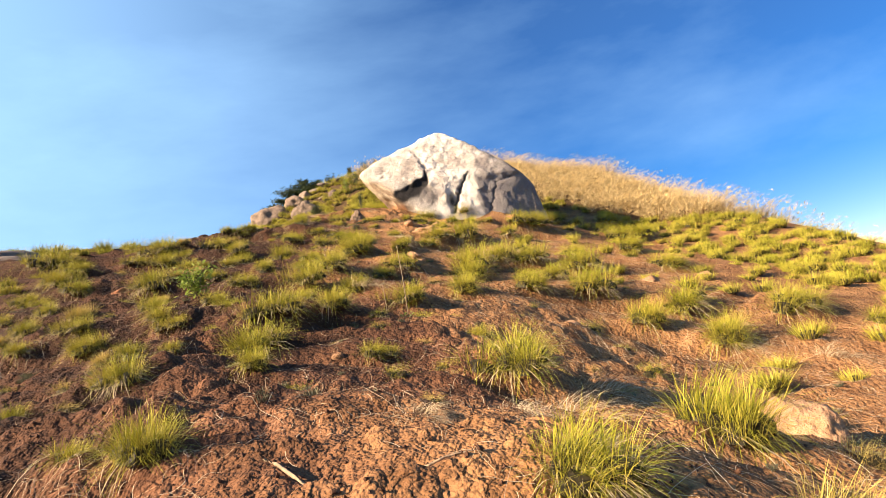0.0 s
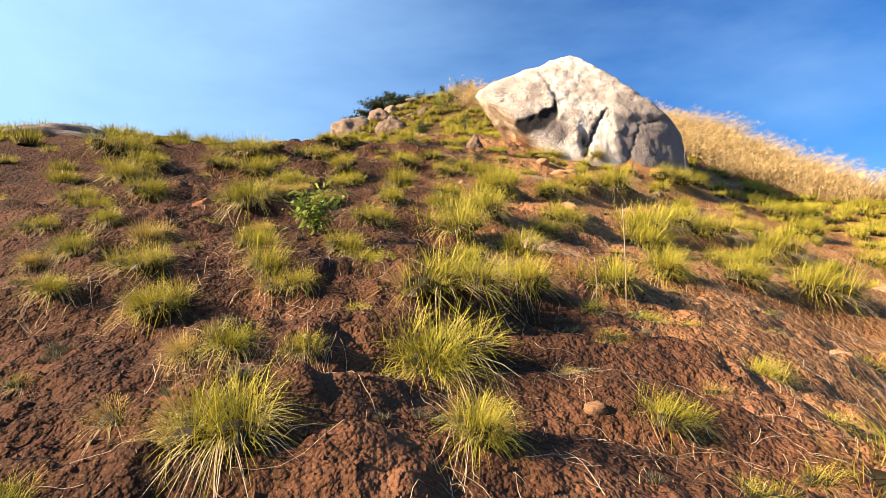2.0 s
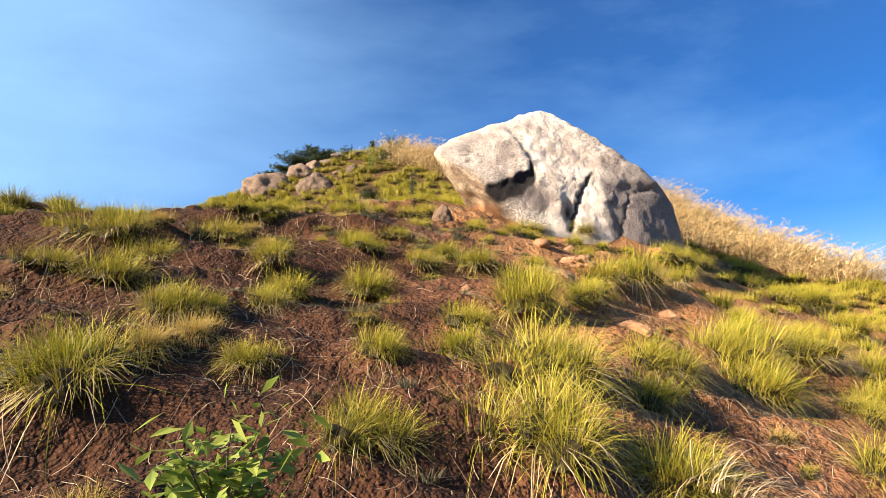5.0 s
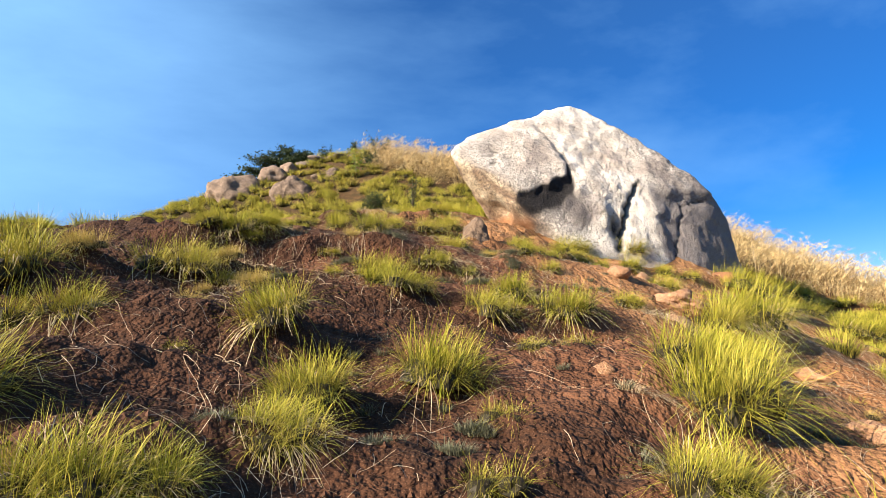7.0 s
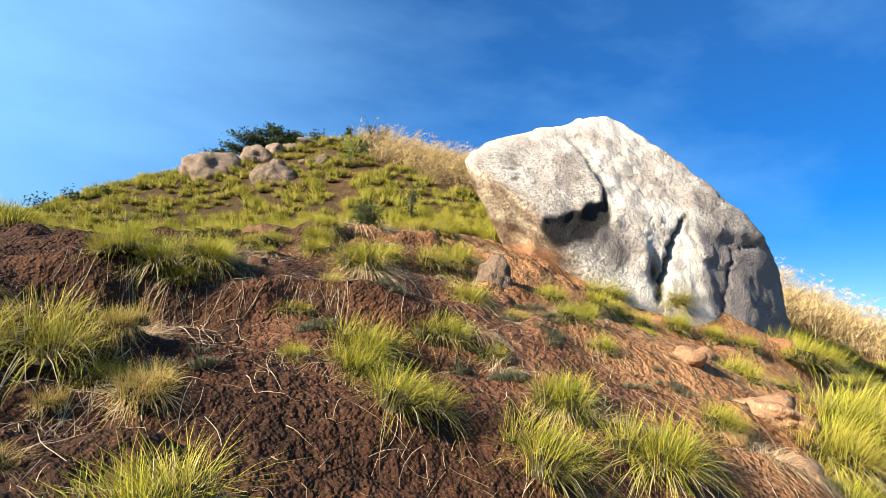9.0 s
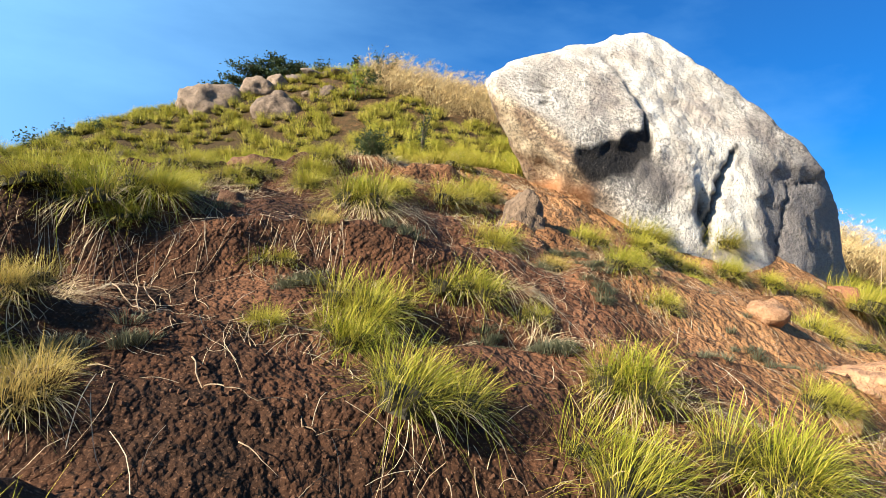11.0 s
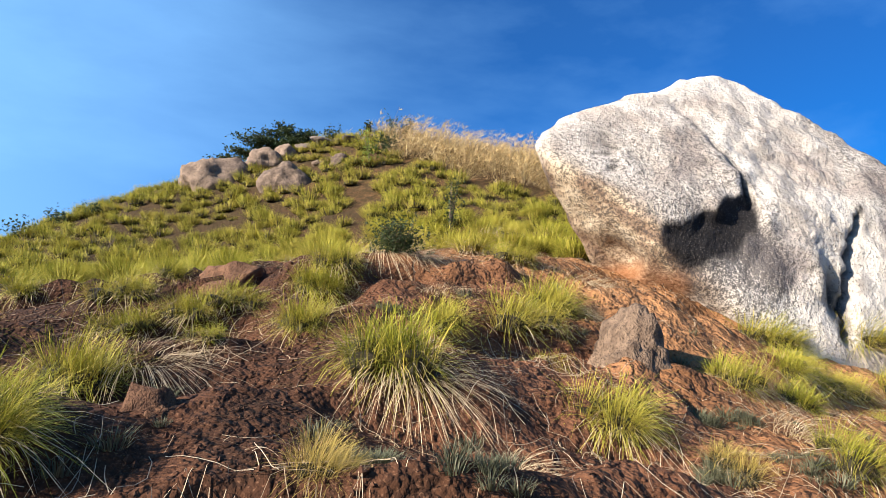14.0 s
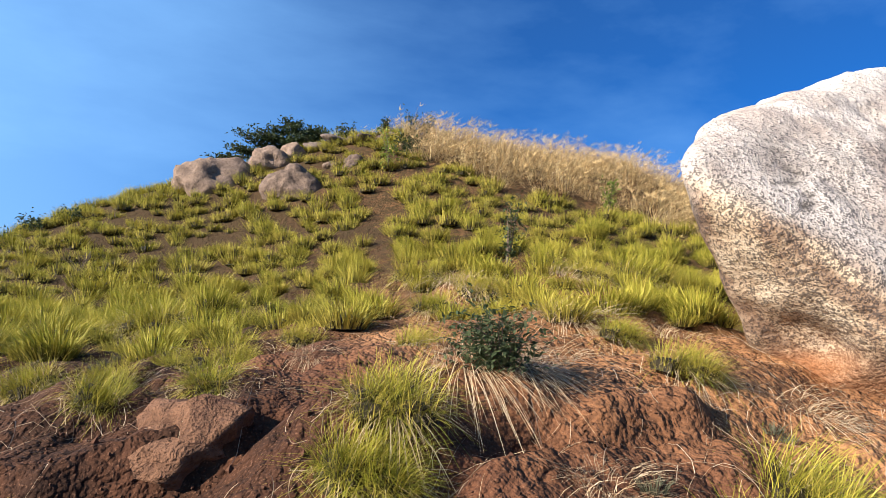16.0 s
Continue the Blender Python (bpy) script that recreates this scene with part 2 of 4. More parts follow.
SWELL_X = (-13, -8, -3.5, 0.5, 4.5, 9, 15)
SWELL_Y = (0, 6.5, 13, 20, 27, 35, 46)
SWELLS = (
    (1.19, 1.46, 1.95, 2.99, 2.37, 2.37, 2.27),
    (1.57, 1.59, 1.79, 1.45, 0.31, 1.12, 1.51),
    (2.62, 2.43, 1.97, 1.72, 1.48, 1.25, 1.11),
    (2.73, 2.41, 1.56, 2.22, 1.34, 1.04, 1.46),
    (0.79, 0.75, 0.59, 1.54, 1.63, 2.15, 1.72),
    (-0.73, 1.72, 2.10, 3.31, 2.57, 3.50, 3.16),
    (-0.77, 1.56, 2.49, 3.07, 3.33, 3.37, 3.36),
)
DIP_X = (-3.6, -2.0, -0.4, 1.2, 2.8)
DIPS = (
    (-0.00, -0.09, -0.09, -0.00, -0.00),
    (0.01, 0.03, -0.04, -0.02, -0.02),
    (0.01, 0.00, -0.08, -0.02, -0.06),
    (0.01, 0.08, 0.04, 0.12, 0.10),
    (-0.02, -0.05, 0.03, 0.04, 0.08),
    (0.05, 0.00, 0.07, 0.04, -0.02),
    (-0.02, -0.07, -0.12, -0.06, -0.13),
    (0.18, 0.03, -0.08, 0.06, 0.03),
    (0.10, 0.04, 0.05, -0.06, -0.00),
    (0.00, 0.05, 0.08, 0.05, 0.00),
    (0.01, -0.00, -0.05, 0.01, 0.00),
)
SINK = -5.35


def slope(x, y):
    """The hillside without its small relief: an even slope, and broad swells on it."""
    x, y = np.asarray(x, float), np.asarray(y, float)
    z = 0.375 * y - 0.75 * 5 * np.logaddexp(0, (y - 50) / 5) + SINK - 0.3 * 2 * np.logaddexp(0, (x - 19) / 2)
    for b, row in zip(SWELL_Y, SWELLS):
        for a, s in zip(SWELL_X, row):
            z = z + s * np.exp(-(((x - a) / 4.0) ** 2) - ((y - b) / 6.0) ** 2)
    for i, row in enumerate(DIPS):
        for a, s in zip(DIP_X, row):
            z = z + s * np.exp(-(((x - a) / 1.3) ** 2) - ((y - 3.0 - 1.8 * i) / 1.5) ** 2)
    # soil banked up against the foot of the boulder
    return z + 0.5 * np.exp(-(((x - 5.2) / 1.9) ** 2) - ((y - 19.2) / 1.5) ** 2)


BANKS = ((-3.6, -1.7, 18.95, 0.36), (-1.05, 1.0, 18.85, 0.22), (-3.6, -0.7, 15.85, 0.27))


def land(x, y):
    x, y = np.asarray(x, float), np.asarray(y, float)
    z = slope(x, y)
    # far off the hill runs out into a wide valley floor
    out = np.clip((np.hypot(x, (y - 20)) - 55) / 120, 0, 1)
    out = out * out * (3 - 2 * out)
    z = z * (1 - out) + out * (-45 + 9 * fuzz(x / 160, y / 160, 5))
    near = np.clip(1.4 - np.hypot(x, y - 12) / 30, 0, 1)
    z = z + near * (0.075 * fuzz(x / 1.3, y / 0.9, 1) + 0.035 * fuzz(x / 0.42, y / 0.34, 2))
    z = z + mounds(x, y) - 0.16 * np.exp(-(((x + 1.85) / 0.5) ** 2) - ((y - 13.1) / 0.7) ** 2)
    # broken banks where the slope has slipped
    for a, b, y0, h in BANKS:
        across = np.clip((x - a) / 0.35, 0, 1) * np.clip((b - x) / 0.35, 0, 1)
        d = y - y0 - 0.10 * fuzz(x / 0.8, 0 * x, 31) - 0.06 * fuzz(x / 0.2, 0 * x, 32)
        z = z + h * across * (np.clip(d / 0.14, -0.5, 0.5) - np.clip(d / 1.5, -0.5, 0.5))
    # little treads that sheep and rain have worn along the slope
    tread = (y * 1.35 + 0.8 * fuzz(x / 2.2, y / 2.2, 3)) % 1.0
    z = z + near * 0.12 * (np.where(tread < 0.75, tread / 0.75, (1 - tread) / 0.25) - 0.5)
    return z


TUFTS_FOOT = (
    (1.06, 2.86, 0.45), (-1.09, 4, 0.47), (-1.49, 4.07, 0.28), (2.41, 4.28, 0.75), (-2.55, 5.53, 0.26), (-1.9, 5.95, 0.48), (-0.85, 6.06, 0.35),
    (1.58, 6.28, 0.85), (0.33, 6.63, 0.4), (-1.72, 6.74, 0.22), (-2.1, 6.75, 0.3), (-2.34, 6.75, 0.24), (-0.94, 7.05, 0.7), (-0.12, 7.08, 0.16),
    (-2.87, 7.53, 0.45), (-3.67, 7.73, 0.29), (-2, 7.77, 0.37), (1.63, 7.86, 0.32), (-0.84, 7.86, 0.78), (-3.18, 7.96, 0.45), (-2.28, 8.02, 0.43),
    (-1.43, 8.29, 0.33), (-0.22, 8.44, 0.58), (-2.5, 8.47, 0.46), (0.98, 8.5, 0.33), (-4.35, 8.62, 0.26), (-1.7, 8.72, 0.38), (-4.11, 8.75, 0.36),
    (-3.53, 8.98, 0.39), (-0.55, 9.12, 0.35), (8.51, 9.28, 0.56), (0.84, 9.3, 0.7), (5.76, 9.41, 0.82), (-2.65, 9.44, 0.32), (-4.92, 9.57, 0.37),
)
TUFTS_LOW = (
    (-4.29, 9.63, 0.32), (-1.56, 9.96, 0.47), (4.77, 9.97, 0.76), (-0.66, 10.1, 0.68), (0.06, 10.1, 0.54), (7.86, 10.33, 0.85), (-4.82, 10.39, 0.39),
    (1.9, 10.47, 0.59), (-3.09, 10.51, 0.61), (-5.11, 10.62, 0.38), (-4.35, 10.72, 0.45), (-2.18, 10.86, 0.33), (-2.75, 10.86, 0.29), (-0.31, 10.87, 0.74),
    (6.13, 10.92, 0.85), (-1.44, 10.94, 0.35), (0.64, 11.12, 0.43), (-2.55, 11.13, 0.25), (3.39, 11.17, 0.58), (-0.76, 11.38, 0.4), (4.63, 11.42, 0.85),
    (0.99, 11.63, 0.59), (-2.87, 11.71, 0.39), (-0.61, 11.72, 0.4), (-2.65, 11.75, 0.32), (-5.09, 11.76, 0.56), (3.59, 12.1, 0.49), (-2.23, 12.16, 0.34),
    (2.31, 12.28, 0.79), (-5, 12.28, 0.47), (-3.59, 12.36, 0.57), (-4.04, 12.46, 0.42), (4.36, 12.62, 0.61), (0.14, 12.66, 0.76), (-2.13, 12.8, 0.45),
)
TUFTS_MIDDLE = (
    (2.65, 12.9, 0.85), (0.45, 13.09, 0.55), (-1.4, 13.15, 0.58), (5.27, 13.44, 0.85), (4.18, 13.53, 0.77), (-2.29, 13.57, 0.49), (3.47, 13.61, 0.7),
    (-3.58, 13.65, 0.55), (1.24, 13.67, 0.55), (-6.26, 13.89, 0.85), (-4.12, 14.06, 0.77), (7.77, 14.18, 0.85), (-0.51, 14.37, 0.47), (0.23, 14.42, 0.5),
    (-3.69, 14.53, 0.29), (-2.84, 14.54, 0.15), (-2.47, 14.56, 0.28), (-1.21, 14.61, 0.44), (1.97, 14.77, 0.47), (-2.7, 14.78, 0.26), (4.31, 14.78, 0.43),
    (-3.07, 14.83, 0.55), (-0.08, 15, 0.38), (-2.7, 15.07, 0.24), (2.33, 15.13, 0.62), (1.28, 15.15, 0.32), (-1.81, 15.22, 0.19), (-1.48, 15.26, 0.36),
    (5.86, 15.26, 0.63), (-1.29, 15.54, 0.44), (-0.33, 15.63, 0.19), (3.15, 15.63, 0.85), (-0.7, 15.74, 0.39), (-1.77, 15.86, 0.21), (-3.02, 15.93, 0.32),
)
TUFTS_UPPER = (
    (-2.59, 15.97, 0.28), (0.81, 16.01, 0.25), (-1.51, 16.06, 0.21), (-2.46, 16.11, 0.33), (0.71, 16.3, 0.33), (2.61, 16.4, 0.43), (0.21, 16.45, 0.25),
    (7.98, 16.7, 0.85), (4.63, 16.79, 0.65), (-0.13, 16.81, 0.38), (-1.18, 16.92, 0.44), (-2.5, 16.92, 0.37), (-3.09, 17.2, 0.32), (-2.03, 17.34, 0.16),
    (-0.19, 17.37, 0.19), (1.01, 17.38, 0.33), (2.23, 17.39, 0.26), (1.44, 17.42, 0.3), (-0.83, 17.62, 0.34), (-1.61, 17.62, 0.35), (-2.51, 17.78, 0.29),
    (-2.2, 17.91, 0.28), (-0.18, 17.91, 0.49), (-3.28, 17.91, 0.22), (-1.97, 17.98, 0.33), (-2.61, 18.09, 0.32), (2.22, 18.15, 0.38), (5.56, 18.32, 0.85),
    (0.14, 18.34, 0.47), (-1.55, 18.59, 0.3), (6.19, 18.62, 0.85), (-1.34, 18.79, 0.38), (2.6, 18.93, 0.63), (-3.44, 18.94, 0.25), (3.91, 19.12, 0.68),
)
TUFTS_TOP = (
    (8.94, 19.14, 0.85), (0.28, 19.16, 0.36), (9.84, 19.37, 0.85), (-2.65, 19.48, 0.29), (-2.15, 19.57, 0.31), (6.26, 19.59, 0.85), (5.64, 19.73, 0.69),
    (-0.99, 20, 0.28), (-2.75, 20.03, 0.29), (4.21, 20.04, 0.44), (0.46, 20.13, 0.32), (9.08, 20.46, 0.85), (-2.17, 20.55, 0.38), (-3.08, 20.59, 0.25),
    (-3.36, 20.68, 0.36), (-2.56, 20.75, 0.31), (5.59, 20.77, 0.85), (-1.71, 20.81, 0.29), (9.7, 21.31, 0.85), (6.26, 21.34, 0.63), (7.73, 21.46, 0.85),
    (-0.58, 21.51, 0.35), (0.02, 22.1, 0.46), (-1.56, 22.43, 0.4), (1.49, 22.52, 0.39), (-2.36, 22.68, 0.46), (3.01, 22.72, 0.42), (-1.96, 22.87, 0.36),
    (-3.19, 23.03, 0.64), (-3.92, 23.23, 0.41), (-0.36, 23.33, 0.55), (2.65, 23.39, 0.76), (-4.47, 23.59, 0.42), (1.48, 23.88, 0.47),
)

BIG_TUFTS = ((-2.75, 16.0, 0.38), (-2.45, 16.15, 0.36), (-1.42, 18.58, 0.36), (1.9, 17.9, 0.32), (2.35, 18.1, 0.38), (2.75, 18.2, 0.32), (3.25, 18.2, 0.4), (3.85, 18.2, 0.34), (4.4, 18.15, 0.34), (5.2, 18.2, 0.42), (5.8, 18.4, 0.4))
MOUNDS = TUFTS_FOOT + TUFTS_LOW + TUFTS_MIDDLE + TUFTS_UPPER + TUFTS_TOP + BIG_TUFTS


def mounds(x, y):
    """Roots hold the soil: a small hump under each tuft and a worn hollow below it."""
    z = np.zeros(np.shape(x))
    for a, b, w in MOUNDS:
        u, v = (x - a) / (0.75 * w), (y - b) / (0.75 * w)
        near = (np.abs(u) < 2.5) & (np.abs(v) < 3.2)
        if np.any(near):
            z = z + near * w * (0.15 * np.exp(-(u * u) - (v - 0.35) ** 2) - 0.24 * np.exp(-(u * u) * 0.8 - (v + 1.0) ** 2 * 1.6))
    return z


def clod_relief(x, y):
    """Crumbly lumps with creases between them, rough in some places and trodden in others."""
    wx, wy = x + 0.05 * fuzz(x / 0.3, y / 0.3, 21), y + 0.05 * fuzz(x / 0.3, y / 0.3, 22)
    rough = np.clip(0.65 + 0.55 * fuzz(x / 1.4, y / 1.4, 6), 0.2, 1.2)
    lumps = 0.085 * np.abs(fuzz(wx / 0.27, wy / 0.27, 7)) + 0.060 * np.abs(fuzz(wx / 0.13, wy / 0.13, 8)) + 0.022 * fuzz(wx / 0.07, wy / 0.07, 9)
    return 0.85 * rough * (lumps - 0.04)


def ground_z(x, y):
    return float(land(x, y))


def mesh_of(name, verts, faces, material, along=None):
    me = bpy.data.meshes.new(name)
    me.from_pydata([tuple(v) for v in verts], [], faces)
    me.materials.append(material)
    if along is not None:
        me.attributes.new("along", "FLOAT", "POINT").data.foreach_set("value", np.asarray(along, np.float32))
    me.update()
    return me


def part(name, me, parent, label=""):
    ob = new(name, me)
    ob.parent = parent
    return tagged(ob, label) if label else ob


def smooth(me):
    me.polygons.foreach_set("use_smooth", np.ones(len(me.polygons), bool))
    return me


def spaced(a, b, fine_a, fine_b, step, grow):
    """Coordinates with an even step from fine_a to fine_b, and steps that grow outside."""
    mid = list(np.arange(fine_a, fine_b, step))
    lo, s = [fine_a], step
    while lo[-1] > a:
        s *= grow
        lo.append(lo[-1] - s)
    hi, s = [mid[-1]], step
    while hi[-1] < b:
        s *= grow
        hi.append(hi[-1] + s)
    return np.array(lo[:0:-1] + mid + hi[1:])


def ground():
    xs = spaced(-2500, 2500, -4.0, 3.6, 0.042, 1.055)
    ys = spaced(-2500, 2500, 1.0, 19.0, 0.045, 1.055)
    gx, gy = np.meshgrid(xs, ys)
    near = np.clip(1.5 - np.hypot(gx, gy - 11) / 16, 0, 1)
    gz = land(gx, gy) + near * clod_relief(gx, gy)
    nx, ny = len(xs), len(ys)
    i = np.arange(nx * ny).reshape(ny, nx)
    quads = np.stack([i[:-1, :-1], i[:-1, 1:], i[1:, 1:], i[1:, :-1]], -1).reshape(-1, 4)
    me = bpy.data.meshes.new("ground")
    me.vertices.add(nx * ny)
    me.vertices.foreach_set("co", np.stack([gx, gy, gz], -1).astype(np.float32).ravel())
    me.loops.add(quads.size)
    me.loops.foreach_set("vertex_index", quads.ravel().astype(np.int32))
    me.polygons.add(len(quads))
    me.polygons.foreach_set("loop_start", np.arange(0, quads.size, 4, dtype=np.int32))
    me.update(calc_edges=True)
    me.materials.append(SOIL)
    bare = np.exp(-(((gx - 1.6) / 1.2) ** 2) - ((gy - 18.9) / 1.1) ** 2) + 0.35 * np.exp(-(((gx + 0.9) / 0.5) ** 2) - ((gy - 20.6) / 1.8) ** 2) + 0.7 * np.exp(-(((gx - 2.2) / 1.2) ** 2) - ((gy - 15.2) / 1.5) ** 2) + 0.3 * np.clip((gy - 16.5) / 2.5, 0, 1)
    me.attributes.new("bare", "FLOAT", "POINT").data.foreach_set("value", bare.ravel().astype(np.float32))
    turf = np.clip((gy - 19) / 6, 0, 1) + np.clip((np.hypot(gx, gy - 15) - 22) / 20, 0, 1)
    me.attributes.new("turf", "FLOAT", "POINT").data.foreach_set("value", np.clip(turf, 0, 1).ravel().astype(np.float32))
    tagged(new("ground", smooth(me)), "red-brown crumbly hillside soil strewn with dry straw", "ground", kind="structure")


ground()


# ---- the boulder ----
def ramp01(a, b, v):
    u = np.clip((v - a) / (b - a), 0, 1)
    return u * u * (3 - 2 * u)


def near_line(px, pz, ax, az, bx, bz, wob=0.0):
    """Distance in the front view from a wavering line, and how far along it."""
    dx, dz = bx - ax, bz - az
    s = np.clip(((px - ax) * dx + (pz - az) * dz) / (dx * dx + dz * dz), 0, 1)
    wave = wob * (np.sin(s * 17) + 0.6 * np.sin(s * 41 + 1))
    return np.hypot(px - ax - s * dx - wave, pz - az - s * dz), s


def fbm3(p, scale, octaves=4):
    return np.array([noise.fractal(Vector(v) * scale, 0.8, 2.0, octaves) for v in p])


BOULDER = Vector((3.769, 20.589, 7.434))


def boulder():
    """A block bounded by weathered faces that round into one another, with an overhang, a notch and a long crack."""
    flats = (
        ((0.046, -0.969, 0.245), 1.355), ((-0.013, -0.830, 0.557), 1.239), ((-0.205, -0.756, 0.622), 1.847), ((-0.368, -0.151, 0.917), 2.131),
        ((-0.687, -0.072, 0.723), 2.940), ((-0.989, -0.010, -0.149), 3.131), ((-0.699, -0.098, -0.708), 1.903), ((-0.608, -0.709, -0.358), 2.461),
        ((0.499, -0.115, 0.859), 2.605), ((0.589, -0.187, 0.786), 2.377), ((0.680, -0.086, 0.729), 1.802), ((0.955, -0.097, 0.279), 2.721),
        ((0.996, 0.060, 0.068), 3.043), ((0.406, -0.907, 0.116), 2.026), ((-0.003, 0.035, 0.999), 2.415), ((0.100, 0.597, 0.796), 2.851),
        ((0.000, 0.995, 0.100), 2.187), ((0.084, -0.170, -0.982), 2.300), ((0.619, 0.721, 0.313), 2.144), ((-0.555, 0.820, -0.137), 0.980),
        ((-0.799, 0.593, 0.096), 2.495), ((-0.884, 0.450, -0.129), 2.542), ((-0.487, -0.440, 0.754), 2.549),
    )
    bm = bmesh.new()
    bmesh.ops.create_icosphere(bm, subdivisions=7, radius=1)
    d = np.array([v.co[:] for v in bm.verts])
    d /= np.linalg.norm(d, axis=1)[:, None]
    share = [np.clip((d @ np.array(n)) / reach, 0, None) ** 28 for n, reach in flats]
    total = sum(share)
    r = total ** (-1 / 28)
    p = d * r[:, None] + np.array(BOULDER)
    front = np.clip((-d[:, 1] - 0.05) * 3, 0, 1)
    flank = np.clip((-d[:, 1] + 0.45) * 3, 0, 1)
    x, z = p[:, 0].copy(), p[:, 2].copy()
    push = np.zeros(len(d))
    # the overhanging block and the hollow under it, which has its shade painted in
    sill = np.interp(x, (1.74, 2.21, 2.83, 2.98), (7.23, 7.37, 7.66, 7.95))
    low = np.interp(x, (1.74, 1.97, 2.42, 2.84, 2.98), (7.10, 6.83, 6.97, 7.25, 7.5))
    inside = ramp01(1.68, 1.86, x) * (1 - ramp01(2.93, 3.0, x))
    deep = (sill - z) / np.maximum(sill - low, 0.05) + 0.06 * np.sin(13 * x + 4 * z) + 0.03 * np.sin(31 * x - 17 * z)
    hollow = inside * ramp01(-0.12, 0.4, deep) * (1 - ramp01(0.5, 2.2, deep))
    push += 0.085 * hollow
    # shade under the sill, painted as a black patch
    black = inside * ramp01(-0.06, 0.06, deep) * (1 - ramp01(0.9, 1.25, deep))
    # crease that runs up from the notch to the top
    crease, cs = near_line(x, z, 2.98, 8.0, 2.74, 8.95, 0.02)
    push += 0.06 * np.exp(-((crease / 0.07) ** 2)) * (1 - 0.6 * cs)
    # the long crack and the hole at its foot
    upper, us = near_line(x, z, 4.34, 7.62, 3.95, 7.0, 0.018)
    lower, ls = near_line(x, z, 3.95, 7.0, 3.62, 6.2, 0.02)
    crack, ks = np.minimum(upper, lower), np.where(upper < lower, 0.5 * us, 0.5 + 0.5 * ls)
    push += 0.11 * np.exp(-((crack / (0.034 + 0.04 * ks)) ** 2)) * ramp01(0, 0.15, ks)
    hole = np.exp(-(((x - 3.60) / 0.12) ** 2) - ((z - 6.58) / 0.24) ** 2)
    push += 0.12 * hole
    push -= 0.08 * np.exp(-(((x - 3.40) / 0.20) ** 2) - ((z - 6.95) / 0.3) ** 2)
    # the thin joint in the dull flank
    joint, js = near_line(x, z, 5.24, 7.12, 4.80, 5.9, 0.03)
    joint2, _ = near_line(x, z, 5.24, 7.12, 5.89, 7.29, 0.03)
    push += 0.05 * np.exp(-((np.minimum(joint, joint2) / 0.035) ** 2))
    push += 0.06 * ramp01(4.5, 4.9, x) * (1 - ramp01(7.25, 7.5, z))
    # scars near the blunt end
    scar, _ = near_line(x, z, 1.47, 8.45, 1.42, 7.85, 0.05)
    push += 0.035 * np.exp(-((scar / 0.05) ** 2))
    p[:, 1] += push * front
    dent = np.exp(-(np.linalg.norm(p - np.array((1.62, 19.67, 7.0)), axis=1) / 0.24) ** 2)
    p[:, 0] += 0.22 * dent
    q = p - np.array(BOULDER)
    p += d * (0.07 * fbm3(q, 0.9, 3) + 0.034 * fbm3(q, 3.4, 5))[:, None]
    for v, co in zip(bm.verts, p):
        v.co = Vector(co) - BOULDER
    me = bpy.data.meshes.new("boulder")
    bm.to_mesh(me)
    bm.free()
    me.materials.append(GRANITE)
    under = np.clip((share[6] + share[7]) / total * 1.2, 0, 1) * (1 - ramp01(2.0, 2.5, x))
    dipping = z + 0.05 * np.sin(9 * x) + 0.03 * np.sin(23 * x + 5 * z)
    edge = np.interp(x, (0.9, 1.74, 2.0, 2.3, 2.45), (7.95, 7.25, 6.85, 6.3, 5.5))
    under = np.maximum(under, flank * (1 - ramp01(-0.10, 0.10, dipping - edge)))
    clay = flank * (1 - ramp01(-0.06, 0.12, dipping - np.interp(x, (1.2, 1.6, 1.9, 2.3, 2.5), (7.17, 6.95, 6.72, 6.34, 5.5))))
